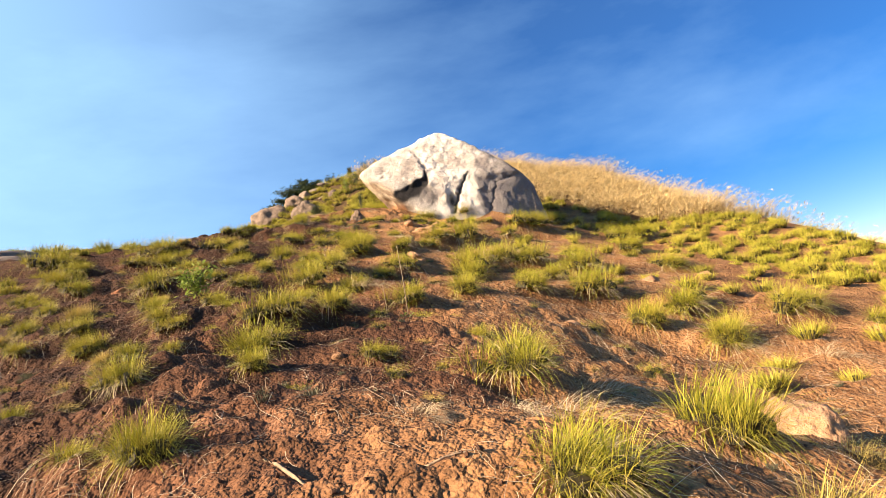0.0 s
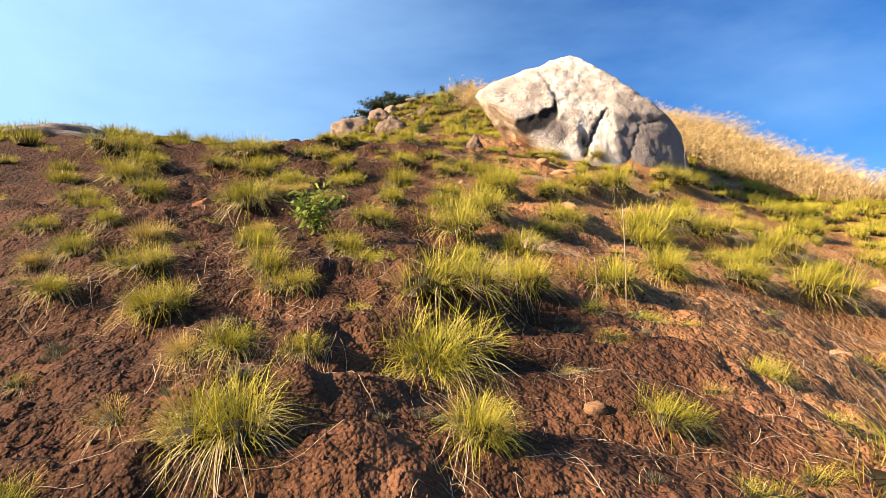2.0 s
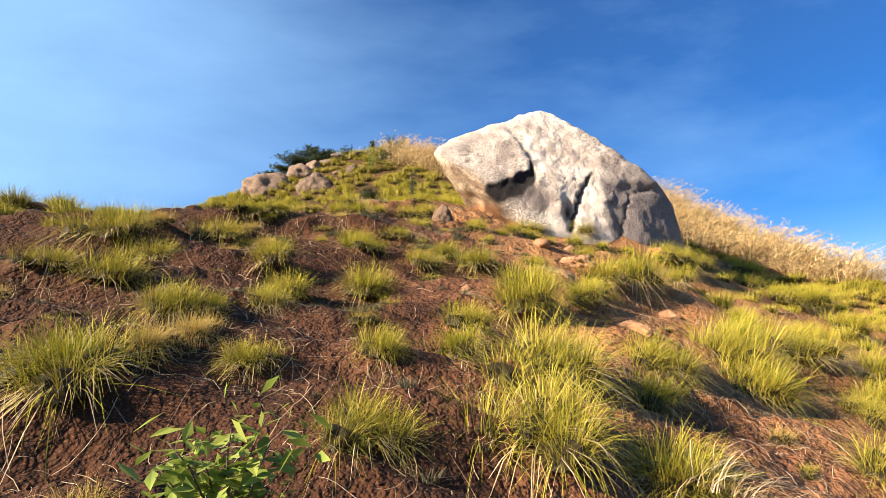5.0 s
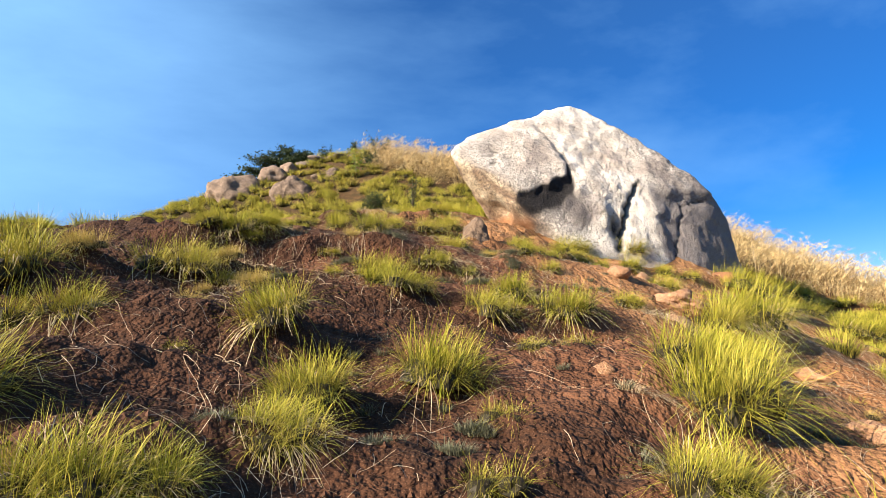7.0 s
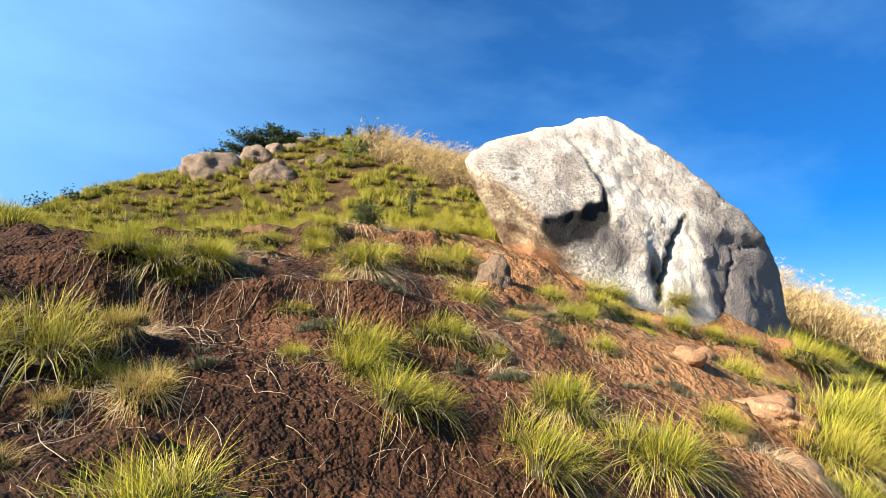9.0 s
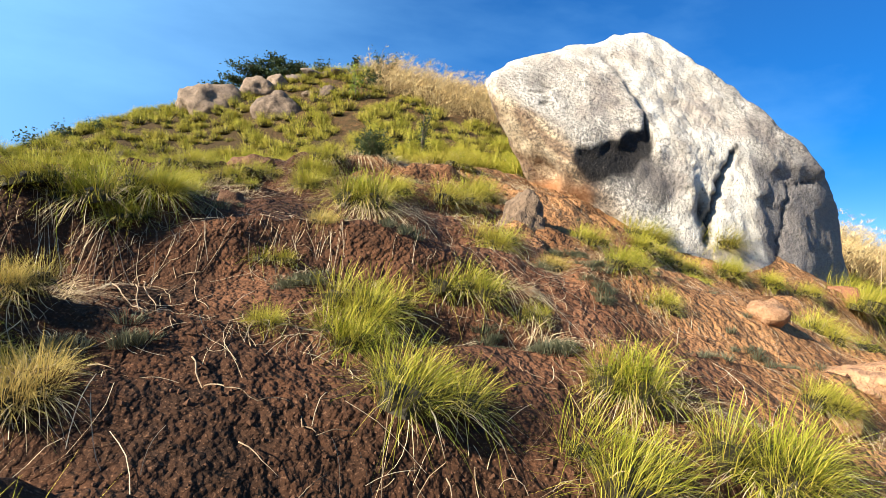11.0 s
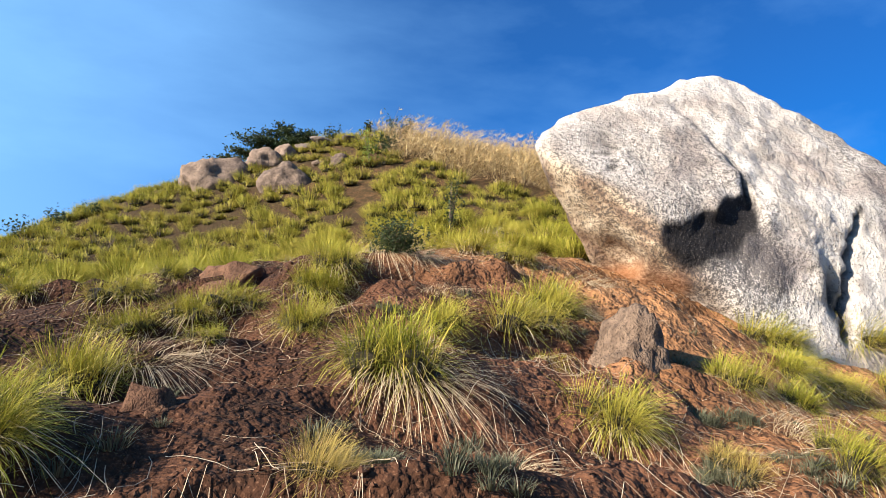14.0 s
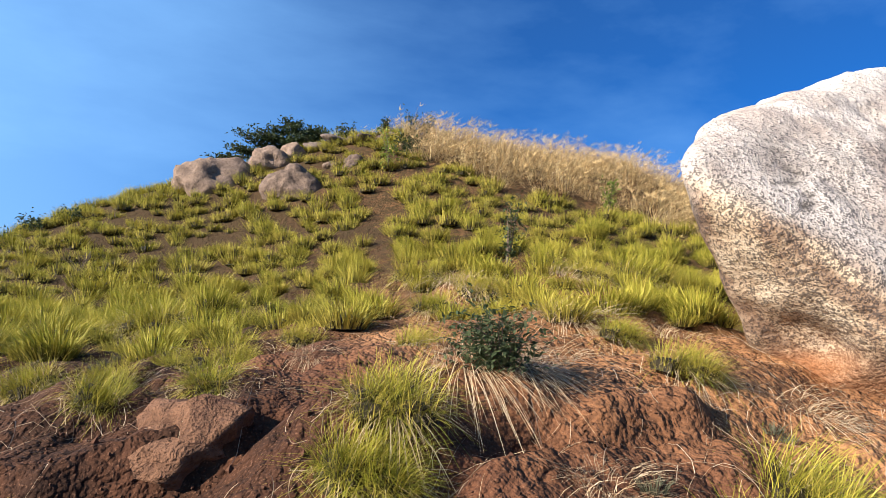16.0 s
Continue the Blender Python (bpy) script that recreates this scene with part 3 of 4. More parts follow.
    marks = {
        # painted shade of hollow, crack and hole, and dark joint and scar lines
        "recess_shade": np.clip(front * (1.1 * black + 0.9 * np.exp(-((crack / 0.04) ** 2)) + hole + 0.5 * np.exp(-((crease / 0.04) ** 2)) * (1 - cs) + 0.8 * np.exp(-((np.minimum(joint, joint2) / 0.025) ** 2)) + 0.7 * np.exp(-((scar / 0.04) ** 2))), 0, 1),
        # white vein and patches, then sunlight painted on the top by height
        "vein_toplight": np.clip(front * (np.exp(-(((x - np.interp(z, (7.7, 8.06, 8.5), (3.12, 3.12, 3.0))) / 0.09) ** 2)) * ramp01(7.55, 7.7, z) * (1 - ramp01(8.5, 9.0, z))
                + 0.9 * np.exp(-(((x - 2.95) / 0.5) ** 2) - ((z - 6.42) / 0.2) ** 2) + 0.9 * np.exp(-(((x - 4.22) / 0.2) ** 2) - ((z - 6.8) / 0.5) ** 2) + 0.8 * np.exp(-(((x - 3.58) / 0.16) ** 2) - ((z - 7.0) / 0.25) ** 2)
                + 0.8 * np.exp(-(((x - 4.03) / 0.2) ** 2) - ((z - 7.64) / 0.2) ** 2) + 0.8 * np.exp(-(((x - 4.6) / 0.2) ** 2) - ((z - 7.66) / 0.13) ** 2)) + 0.6 * ramp01(9.0, 9.4, z), 0, 1),
        # right flank greyed, part of it the shade of that side painted in
        "grey": np.clip(front * (0.75 * ramp01(4.46, 4.62, x + 0.05 * np.sin(7 * z)) * (1 - ramp01(7.35, 7.7, z + 0.1 * np.sin(4 * x))) + 0.5 * np.exp(-(((x - 2.75) / 0.5) ** 2) - ((z - 7.0) / 0.32) ** 2)), 0, 1),
        "lichen": np.clip(front * (0.38 * (1 - ramp01(2.9, 3.2, x)) * (1 - ramp01(8.3, 8.9, z)) + 0.7 * np.exp(-(((x - 2.7) / 0.6) ** 2) - ((z - 6.95) / 0.4) ** 2)) + 0.5 * ramp01(4.4, 4.7, x) + 0.12 * under, 0, 1),
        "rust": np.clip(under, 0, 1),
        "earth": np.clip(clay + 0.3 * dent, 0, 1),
    }
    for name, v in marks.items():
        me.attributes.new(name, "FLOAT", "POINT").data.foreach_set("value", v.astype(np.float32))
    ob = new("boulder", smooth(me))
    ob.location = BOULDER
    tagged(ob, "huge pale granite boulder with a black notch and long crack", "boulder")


boulder()


# ---- stones ----
def stone_mesh(seed, flat, material, cuts=13, subdivisions=4, sharp=26, rough=0.15):
    """A lump of unit half width bounded by a few chance faces."""
    rnd = np.random.default_rng(seed)
    bm = bmesh.new()
    bmesh.ops.create_icosphere(bm, subdivisions=subdivisions, radius=1)
    d = np.array([v.co[:] for v in bm.verts])
    d /= np.linalg.norm(d, axis=1)[:, None]
    total = np.full(len(d), 0.85 ** sharp)
    for _ in range(cuts):
        n = rnd.normal(size=3)
        n /= np.linalg.norm(n)
        total += np.clip((d @ n) / rnd.uniform(0.62, 0.98), 0, None) ** sharp
    r = total ** (-1 / sharp)
    p = d * r[:, None]
    p += d * (rough * fbm3(p + seed, 1.6, 4) + 0.4 * rough * fbm3(p - seed, 5.5, 3))[:, None]
    p[:, 2] *= flat
    for v, co in zip(bm.verts, p):
        v.co = co
    me = bpy.data.meshes.new("stone")
    bm.to_mesh(me)
    bm.free()
    me.materials.append(material)
    return smooth(me)


def put_stone(name, x, y, size, label, material, seed, flat=0.7, sunk=0.25, turn=(0, 0, 0), stretch=(1, 1, 1), category="rock", group="", lift=0.0, **how):
    ob = new(name, stone_mesh(seed, flat, material, **how))
    z = ground_z(x, y) - sunk * size * flat * stretch[2] + lift
    ob.matrix_basis = pose(x, y, z, *turn) @ Matrix.Diagonal((size * stretch[0], size * stretch[1], size * stretch[2], 1))
    return tagged(ob, label, category, group)


OCHRE, RED = "ochre weathered stone half sunk in the bare soil", "rust-red stone half sunk in the slope"
put_stone("rock", 0.38, 17.5, 0.42, "rough grey-brown upright stone standing before the boulder", LICHEN_STONE, 36, 1.25, 0.1, (4, 4, 20), (0.8, 0.8, 0.9), cuts=30, sharp=12, rough=0.2)
put_stone("rock", 3.8, 5.35, 0.36, "large ochre weathered stone lying among dry grass", OCHRE_STONE, 32, 1.0, -0.3, (10, -15, 30), (1.0, 0.85, 0.95))
SMALL_ROCKS = (
    (0.35, 15.52, 0.1, 0), (-0.23, 15.85, 0.06, 0), (-0.28, 12.99, 0.09, 0), (-0.06, 6.67, 0.07, 0), (0.09, 17.81, 0.08, 1), (1.79, 16.1, 0.19, 0),
    (2.73, 13.87, 0.1, 0), (2.24, 15.65, 0.28, 0), (-3.57, 10.46, 0.19, 1), (1.49, 12.39, 0.17, 0), (3.31, 9.36, 0.2, 0), (6.46, 9.75, 0.19, 0), (5.3, 18.4, 0.28, 1),
    (2.96, 14.74, 0.12, 0), (6.29, 12.22, 0.27, 0), (8.08, 13.2, 0.23, 0), (1.52, 14.69, 0.2, 0), (1.30, 11.9, 0.13, 1), (1.35, 15.1, 0.14, 0), (2.6, 16.9, 0.2, 0),
)
for i, (x, y, r, red) in enumerate(SMALL_ROCKS):
    put_stone("rock", x, y, r, RED if red else OCHRE, RED_STONE if red else OCHRE_STONE, 40 + i, 0.75, 0.3, (i * 7 % 25 - 12, i * 11 % 25 - 12, i * 53), (1, 0.8, 1), group="stones on the slope", subdivisions=3)
put_stone("rock_slab", 3.25, 14.95, 0.3, "ochre slab of bare rock flush with the soil", OCHRE_STONE, 71, 0.4, 0.3, (20, 0, 75), (1.2, 0.6, 1))
put_stone("rock_slab", 1.45, 12.75, 0.36, "long ochre slab of bare rock flush with the soil", OCHRE_STONE, 72, 0.35, 0.3, (20, 0, 100), (1.2, 0.5, 1))
put_stone("rock_slab", 2.1, 15.45, 0.36, "broad ochre slab of bare rock flush with the soil", OCHRE_STONE, 77, 0.35, 0.35, (20, 0, 40), (1.1, 0.8, 1))
put_stone("rock_ledge", -2.07, 19.1, 0.24, "crumbling brown ledge of earthy rock in the slope", EARTH, 73, 0.9, 0.6, (0, 0, 10), (1.25, 0.9, 1.0), category="rock", rough=0.25)
put_stone("rock_ledge", -2.02, 16.5, 0.15, "crumbling red ledge of earthy rock in the slope", EARTH, 74, 1.0, 0.85, (0, 0, 10), (1.0, 0.9, 1.5), category="rock", rough=0.22)
put_stone("rock_outcrop", -8.3, 15.9, 0.85, "low dark rock outcrop on the crest of the slope", DARK_STONE, 75, 0.55, 0.15, (0, 0, 25), (1.4, 0.7, 0.8))
put_stone("rock_outcrop", -7.9, 17.4, 0.5, "low dark rock outcrop on the crest of the slope", DARK_STONE, 76, 0.5, 0.2, (0, 0, -10), (1.3, 0.8, 0.8))
# boulders near the hilltop
FAR_BOULDERS = ((-2.0, 31.2, 0.76, 1.0, 81, 10), (-2.75, 33.6, 0.62, 0.75, 82, 50), (-2.2, 34.0, 0.5, 0.8, 83, 15), (-4.4, 33.5, 1.15, 0.85, 84, 30), (-4.0, 34.3, 0.6, 0.85, 85, 0), (-0.62, 31.8, 0.34, 0.8, 86, 70), (-0.97, 31.9, 0.2, 0.8, 87, 20), (-1.2, 32.1, 0.18, 0.8, 88, 40), (-3.4, 34.6, 0.35, 0.8, 89, 40))
for x, y, r, f, s, a in FAR_BOULDERS:
    put_stone("boulder", x, y, r, "rounded brown-grey granite boulder below the hilltop", HILL_STONE, s, f, 0.06, (0, 8, a), (1, 0.9, 1), category="boulder", group="boulders near the hilltop", cuts=9, sharp=14)
for i, (x, y, r) in enumerate(((-1.4, 33.9, 0.40), (-0.8, 34.3, 0.5), (-0.1, 33.9, 0.34), (0.5, 34.2, 0.34), (-0.45, 34.0, 0.28), (-1.9, 34.2, 0.3))):
    put_stone("rock", x, y, r, "dark flat rock breaking the hilltop skyline", DARK_STONE, 95 + i, 0.45, 0.2, (0, 5, i * 40), (1.5, 0.9, 0.8), group="rocks on the hilltop", subdivisions=3)


# ---- grass ----
def blades(rnd, n, reach, height, droop, width, root, lean_to=(0, 0), segs=3, fall=0.0):
    """Tapered blades that rise from a small crown and bend outwards; gives vertices, faces and the place along each blade."""
    a = rnd.uniform(0, 2 * math.pi, n)
    r0 = root * np.sqrt(rnd.uniform(0, 1, n))
    lean = np.abs(rnd.normal(0.55, 0.28, n)).clip(0.05, 1.2) * reach
    tall = height * rnd.uniform(0.55, 1.1, n)
    bend = droop * rnd.uniform(0.4, 1.3, n) * tall * lean
    dx, dy = np.cos(a), np.sin(a)
    swing = rnd.normal(0, 0.12, (n, 2))
    w = width * rnd.uniform(0.6, 1.2, n)
    b = a + math.pi / 2 + rnd.normal(0, 0.5, n)
    verts, along = [], []
    for k in range(segs + 1):
        s = k / segs
        px = dx * (r0 + lean * s ** 1.5) + (lean_to[0] + swing[:, 0]) * s * s
        py = dy * (r0 + lean * s ** 1.5) + (lean_to[1] + swing[:, 1]) * s * s
        pz = tall * s - bend * s * s - fall * np.maximum(-py, 0) * s - 0.03
        half = 0.5 * w * (1 - 0.35 * s)
        if k < segs:
            verts += [np.stack([px - half * np.cos(b), py - half * np.sin(b), pz], -1), np.stack([px + half * np.cos(b), py + half * np.sin(b), pz], -1)]
            along += [np.full(n, s)] * 2
        else:
            verts.append(np.stack([px, py, pz], -1))
            along.append(np.full(n, 1.0))
    m = 2 * segs + 1
    v = np.stack(verts, 1).reshape(-1, 3)
    al = np.stack(along, 1).ravel()
    base = np.arange(n)[:, None] * m
    faces = []
    for k in range(segs - 1):
        faces.append(base + np.array([2 * k, 2 * k + 1, 2 * k + 3, 2 * k + 2]))
    quads = np.concatenate(faces).tolist() if faces else []
    tips = (base + np.array([2 * segs - 2, 2 * segs - 1, 2 * segs])).tolist()
    return v, quads + tips, al


def core(radius, height, seed, sides=9):
    """The matted heart of a tuft: a low uneven dome of old leaf bases, added to block light."""
    r = np.random.default_rng(seed)
    rings = ((1.0, -0.15), (0.92, 0.35), (0.62, 0.8))
    v = [(radius * k * math.cos(t) * e, radius * k * math.sin(t) * e, height * h * e) for k, h in rings for t, e in zip(np.arange(sides) * 2 * math.pi / sides, r.uniform(0.75, 1.15, sides))]
    f = [[i * sides + j, i * sides + (j + 1) % sides, (i + 1) * sides + (j + 1) % sides, (i + 1) * sides + j] for i in range(2) for j in range(sides)]
    f += [[2 * sides + j, 2 * sides + (j + 1) % sides, 3 * sides] for j in range(sides)]
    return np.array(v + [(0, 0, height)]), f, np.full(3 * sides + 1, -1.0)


def join(chunks):
    v, f, al, n = [], [], [], 0
    for cv, cf, ca in chunks:
        v.append(cv)
        f += [[i + n for i in q] for q in cf]
        al.append(ca)
        n += len(cv)
    return np.concatenate(v), f, np.concatenate(al)


def turned(v, x, y, z, size, angle, tall=1.0):
    c, s = math.cos(angle), math.sin(angle)
    return np.stack([x + size * (c * v[:, 0] - s * v[:, 1]), y + size * (s * v[:, 0] + c * v[:, 1]), z + size * tall * v[:, 2]], -1)


def tuft(seed, dry, old, subs=6, count=95):
    """A grass tuft of unit half width with a fringe of dead blades hanging downhill."""
    rnd = np.random.default_rng(seed)
    ob = new("grass_tuft")
    chunks = []
    for i in range(subs):
        a, out, size = rnd.uniform(0, 6.28), 0.0 if i == 0 else rnd.uniform(0.3, 0.55), rnd.uniform(0.5, 0.8)
        for n, reach, tall, droop, fall in ((count, 0.95, 1.25, 0.50, 0.0), (count, 1.45, 1.05, 0.9, 0.22)):
            v, f, al = blades(rnd, n, reach, tall, droop, 0.0145, 0.45, (0.08, -0.16), fall=fall)
            chunks.append((turned(v, out * math.cos(a), out * math.sin(a), 0.0, size, 0.0), f, al))
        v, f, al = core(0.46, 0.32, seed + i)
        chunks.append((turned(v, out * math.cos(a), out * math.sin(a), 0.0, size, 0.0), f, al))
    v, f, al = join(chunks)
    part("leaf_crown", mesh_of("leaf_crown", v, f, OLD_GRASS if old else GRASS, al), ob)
    v, f, al = blades(rnd, dry, 1.05, 0.62, 0.85, 0.0135, 0.50, (0.0, -0.40), fall=0.30)
    part("dry_fringe", mesh_of("dry_fringe", v, f, DEAD, al), ob, "bleached dead blades")
    label = "yellowing grass tuft rooted in bare hillside soil" if old else "bright yellow-green grass tuft with a dry straw fringe"
    return tagged(ob, label, "grass tuft", "grass tufts on the slope")


rnd = np.random.default_rng(4)
KINDS = [tuft(11, 60, False), tuft(12, 110, False), tuft(13, 30, False), tuft(14, 170, False), tuft(15, 90, True), tuft(16, 50, True)]
KINDS += [tuft(17, 30, False, 4, 45), tuft(18, 50, False, 5, 36), tuft(19, 40, True, 4, 45)]
used = set()


def plant(x, y, wide, kind):
    s = 0.5 * wide
    m = pose(x, y, ground_z(x, y) - 0.01, rnd.uniform(8, 20), rnd.uniform(-6, 6), rnd.uniform(-45, 45)) @ Matrix.Diagonal((s, s, s * rnd.uniform(0.85, 1.15), 1))
    if kind in used:
        copy_thing(KINDS[kind], m @ Matrix.Diagonal([1 / e for e in KINDS[kind].scale] + [1]))
    else:
        KINDS[kind].matrix_basis = m
        used.add(kind)


FIELD_X = (0.6, 1.1, 1.9, 2.7, 3.5, 4.2, 5.2, 6.0, 6.7, 9.2, 10.8, 12.5, 15.0, 30.0)
FIELD_Y = (50.0, 31.6, 30.9, 29.9, 29.6, 29.5, 29.0, 28.2, 27.4, 24.4, 22.6, 21.4, 21.0, 22.0)


def in_field(x, y):
    return y > np.interp(x, FIELD_X, FIELD_Y)


placed = []
for x, y, wide in MOUNDS:
    plant(x, y, wide * (1.28 if y < 10 else 1.42), int(rnd.choice(6, p=(0.22, 0.18, 0.17, 0.17, 0.14, 0.12))) if wide < 0.3 or y < 9.5 and rnd.uniform() < 0.5 else int(rnd.integers(0, 4)))
    placed.append((x, y))
singles, loose = [], []
# small tufts among the large ones on the lower slope
tries = 0
while len(singles) < 60 and tries < 3000:
    tries += 1
    x, y = rnd.uniform(-4.2, 3.0), rnd.uniform(5.0, 14.0)
    if min(math.hypot(x - a, y - b) for a, b in placed) > 0.56 and math.hypot(x + 1.9, y - 10.5) > 1.0:
        plant(x, y, rnd.uniform(0.2, 0.34), int(rnd.integers(6, 9)))
        singles.append((x, y))
        placed.append((x, y))
# tufts between and beyond them, at the spacing of the rest
tries = 0
while len(placed) < 480 and tries < 12000:
    tries += 1
    x, y = rnd.uniform(-9, 10), rnd.uniform(-2, 23)
    if -4.3 < x < 3.0 and y > 2.5 or in_field(x, y) or (x - 3.6) ** 2 / 8 + (y - 20.2) ** 2 / 5 < 1 or (x > 6.5 and y > 21.5):
        continue
    gap = 0.62 if x < -2.6 else 0.68
    if min((x - a) ** 2 + (y - b) ** 2 for a, b in placed) > gap ** 2:
        wide = rnd.uniform(0.28, 0.6)
        if -4.2 < x < 4.5 and len(singles) < 150:
            plant(x, y, wide, int(rnd.integers(6, 9)))
            singles.append((x, y))
        else:
            loose.append((x, y, 0.55 * wide))
        placed.append((x, y))


def far_tufts():
    """The tufts of the upper hillside and its flanks, too many to count."""
    models = [blades(np.random.default_rng(60 + i), 200, 0.75, 1.0, 0.45, 0.050, 0.6, (0.05, -0.10), segs=1) for i in range(5)]
    closer = [blades(np.random.default_rng(70 + i), 420, 0.95, 1.0, 0.7, 0.026, 0.55, (0.05, -0.10), segs=2) for i in range(4)]
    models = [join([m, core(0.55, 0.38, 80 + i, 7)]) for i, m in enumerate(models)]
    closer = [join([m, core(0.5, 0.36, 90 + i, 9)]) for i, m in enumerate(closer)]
    spots = []
    for gx in np.arange(-17, 15, 0.43):
        for gy in np.arange(2, 42, 0.43):
            x, y = gx + rnd.uniform(-0.32, 0.32), gy + rnd.uniform(-0.32, 0.32)
            if gy < (20.6 if x < 3 else 23) and -9 < x < 10 or min((x - a) ** 2 + (y - b) ** 2 for a, b in placed) < 0.16 or in_field(x, y) or rnd.uniform() < 0.06 + 0.2 * float(fuzz(x / 2.0, y / 2.0, 9)):
                continue
            if abs(x - np.interp(y, (20, 26, 33), (-0.9, -0.5, 0.2))) < 0.22 and y < 30:
                continue
            spots.append((x, y, rnd.uniform(0.17, 0.32)))
    spots += loose
    x, y, sizes = np.array(spots).T
    z = land(x, y)
    chunks = []
    for i in range(len(spots)):
        v, f, al = closer[i % 4] if y[i] < 26.5 and -7 < x[i] < 6 else models[i % 5]
        size = sizes[i] * 1.1
        chunks.append((turned(v, x[i], y[i], z[i], size, rnd.uniform(0, 6.28), rnd.uniform(0.8, 1.25)), f, al))
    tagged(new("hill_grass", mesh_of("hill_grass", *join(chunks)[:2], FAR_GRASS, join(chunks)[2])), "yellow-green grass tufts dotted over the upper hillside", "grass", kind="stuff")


far_tufts()


def tall_grass():
    """The field of tall ripe grass: bent stems that end in pale plumes."""
    def clump(seed):
        r = np.random.default_rng(seed)
        v, f, al = blades(r, 26, 1.0, 0.95, 0.75, 0.012, 0.45, (0.25, -0.08), segs=3)
        tips = v[6::7]
        pv, pf, pa = blades(r, 26 * 5, 0.16, 0.16, 1.2, 0.022, 0.03, (0.08, 0), segs=1)
        pv = pv + np.repeat(tips - np.array((0, 0, 0.10)), 15, axis=0)
        lv, lf, la = blades(r, 70, 1.0, 0.62, 0.8, 0.016, 0.45, (0.1, -0.1), segs=2)
        return join([(v, f, al * 0.7), (pv, pf, pa * 0 + 1), (lv, lf, la * 0.6)])

    models = [clump(120 + i) for i in range(5)]
    spots = []
    for gx in np.arange(0, 32, 0.62):
        for gy in np.arange(20, 48, 0.6):
            x, y = gx + rnd.uniform(-0.35, 0.35), gy + rnd.uniform(-0.35, 0.35)
            if in_field(x, y) and not (y > 46 + 0.25 * x):
                spots.append((x, y))
    x, y = np.array(spots).T
    z = land(x, y)
    chunks = []
    for i in range(len(spots)):
        v, f, al = models[i % 5]
        size = rnd.uniform(0.5, 1.1)
        chunks.append((turned(v, x[i], y[i], z[i], size, rnd.uniform(-1.2, 1.2)), f, al))
    v, f, al = join(chunks)
    tagged(new("tall_grass", mesh_of("tall_grass", v, f, PLUME, al)), "tall ripe golden grass with pale feathery plumes", "grass", kind="stuff")


tall_grass()


# ---- plants with leaves ----
def tube(points, r0, r1, sides=6):
    p = [Vector(q) for q in points]
    verts, faces = [], []
    for i, q in enumerate(p):
        way = (p[min(i + 1, len(p) - 1)] - p[max(i - 1, 0)]).normalized()
        u = way.orthogonal().normalized()
        w = way.cross(u)
        r = r0 + (r1 - r0) * i / (len(p) - 1)
        verts += [tuple(q + r * (math.cos(t) * u + math.sin(t) * w)) for t in np.arange(sides) * 2 * math.pi / sides]
    for i in range(len(p) - 1):
        for k in range(sides):
            a, b = i * sides + k, i * sides + (k + 1) % sides
            faces.append([a, b, b + sides, a + sides])
    faces += [list(range(sides))[::-1], [(len(p) - 1) * sides + k for k in range(sides)]]
    return verts, faces


def tubes(name, runs, material):
    verts, faces = [], []
    for points, r0, r1 in runs:
        v, f = tube(points, r0, r1)
        faces += [[i + len(verts) for i in q] for q in f]
        verts += v
    return smooth(mesh_of(name, verts, faces, material))


def leaves(rnd, spots, size, flat=0.5):
    """Pointed folded leaves at the given places."""
    v, f, al = [], [], []
    for q in spots:
        a, t = rnd.uniform(0, 6.28), rnd.normal(0.1, flat)
        way = Vector((math.cos(a) * math.cos(t), math.sin(a) * math.cos(t), math.sin(t)))
        wing = way.cross(Vector((0, 0, 1)) + 0.4 * Vector(rnd.normal(size=3))).normalized()
        s = size * rnd.uniform(0.6, 1.25)
        n = len(v)
        q = Vector(q)
        v += [q, q + way * s * 0.45 + wing * s * 0.22, q + way * s - Vector((0, 0, 0.1 * s)), q + way * s * 0.45 - wing * s * 0.22, q + way * s * 0.5 - Vector((0, 0, 0.06 * s))]
        f += [[n, n + 1, n + 4], [n + 1, n + 2, n + 4], [n + 2, n + 3, n + 4], [n + 3, n, n + 4]]
        al += [0.2, 0.6, 1.0, 0.6, 0.5]
    return v, f, al


def shrub(name, x, y, tall, wide, stems, count, size, leaf, label, category="shrub", seed=1, lean=(0, 0)):
    r = np.random.default_rng(seed)
    z = ground_z(x, y)
    runs, spots = [], []
    for _ in range(stems):
        a, out = r.uniform(0, 6.28), wide * 0.5 * r.uniform(0.3, 1.0)
        top = np.array((math.cos(a) * out + lean[0] * tall, math.sin(a) * out + lean[1] * tall, tall * r.uniform(0.65, 1.0)))
        pts = [top * np.array((s ** 1.4, s ** 1.4, s)) + r.normal(0, 0.012, 3) * s for s in np.linspace(0, 1, 6)]
        runs.append((pts, 0.012 * tall + 0.002, 0.002))
        for _ in range(count // stems):
            s = r.uniform(0.22, 1.0)
            spots.append(top * np.array((s ** 1.4, s ** 1.4, s)) + r.normal(0, 0.10 * wide + 0.02, 3))
    spots = [q for q in spots if q[2] > 0.03]
    ob = new(name)
    ob.location = (x, y, z - 0.02)
    for run in runs:
        part("stem", tubes("stem", [run], BARK), ob)
    v, f, al = leaves(r, spots, size)
    part("foliage", mesh_of("foliage", v, f, leaf, al), ob)
    return tagged(ob, label, category)


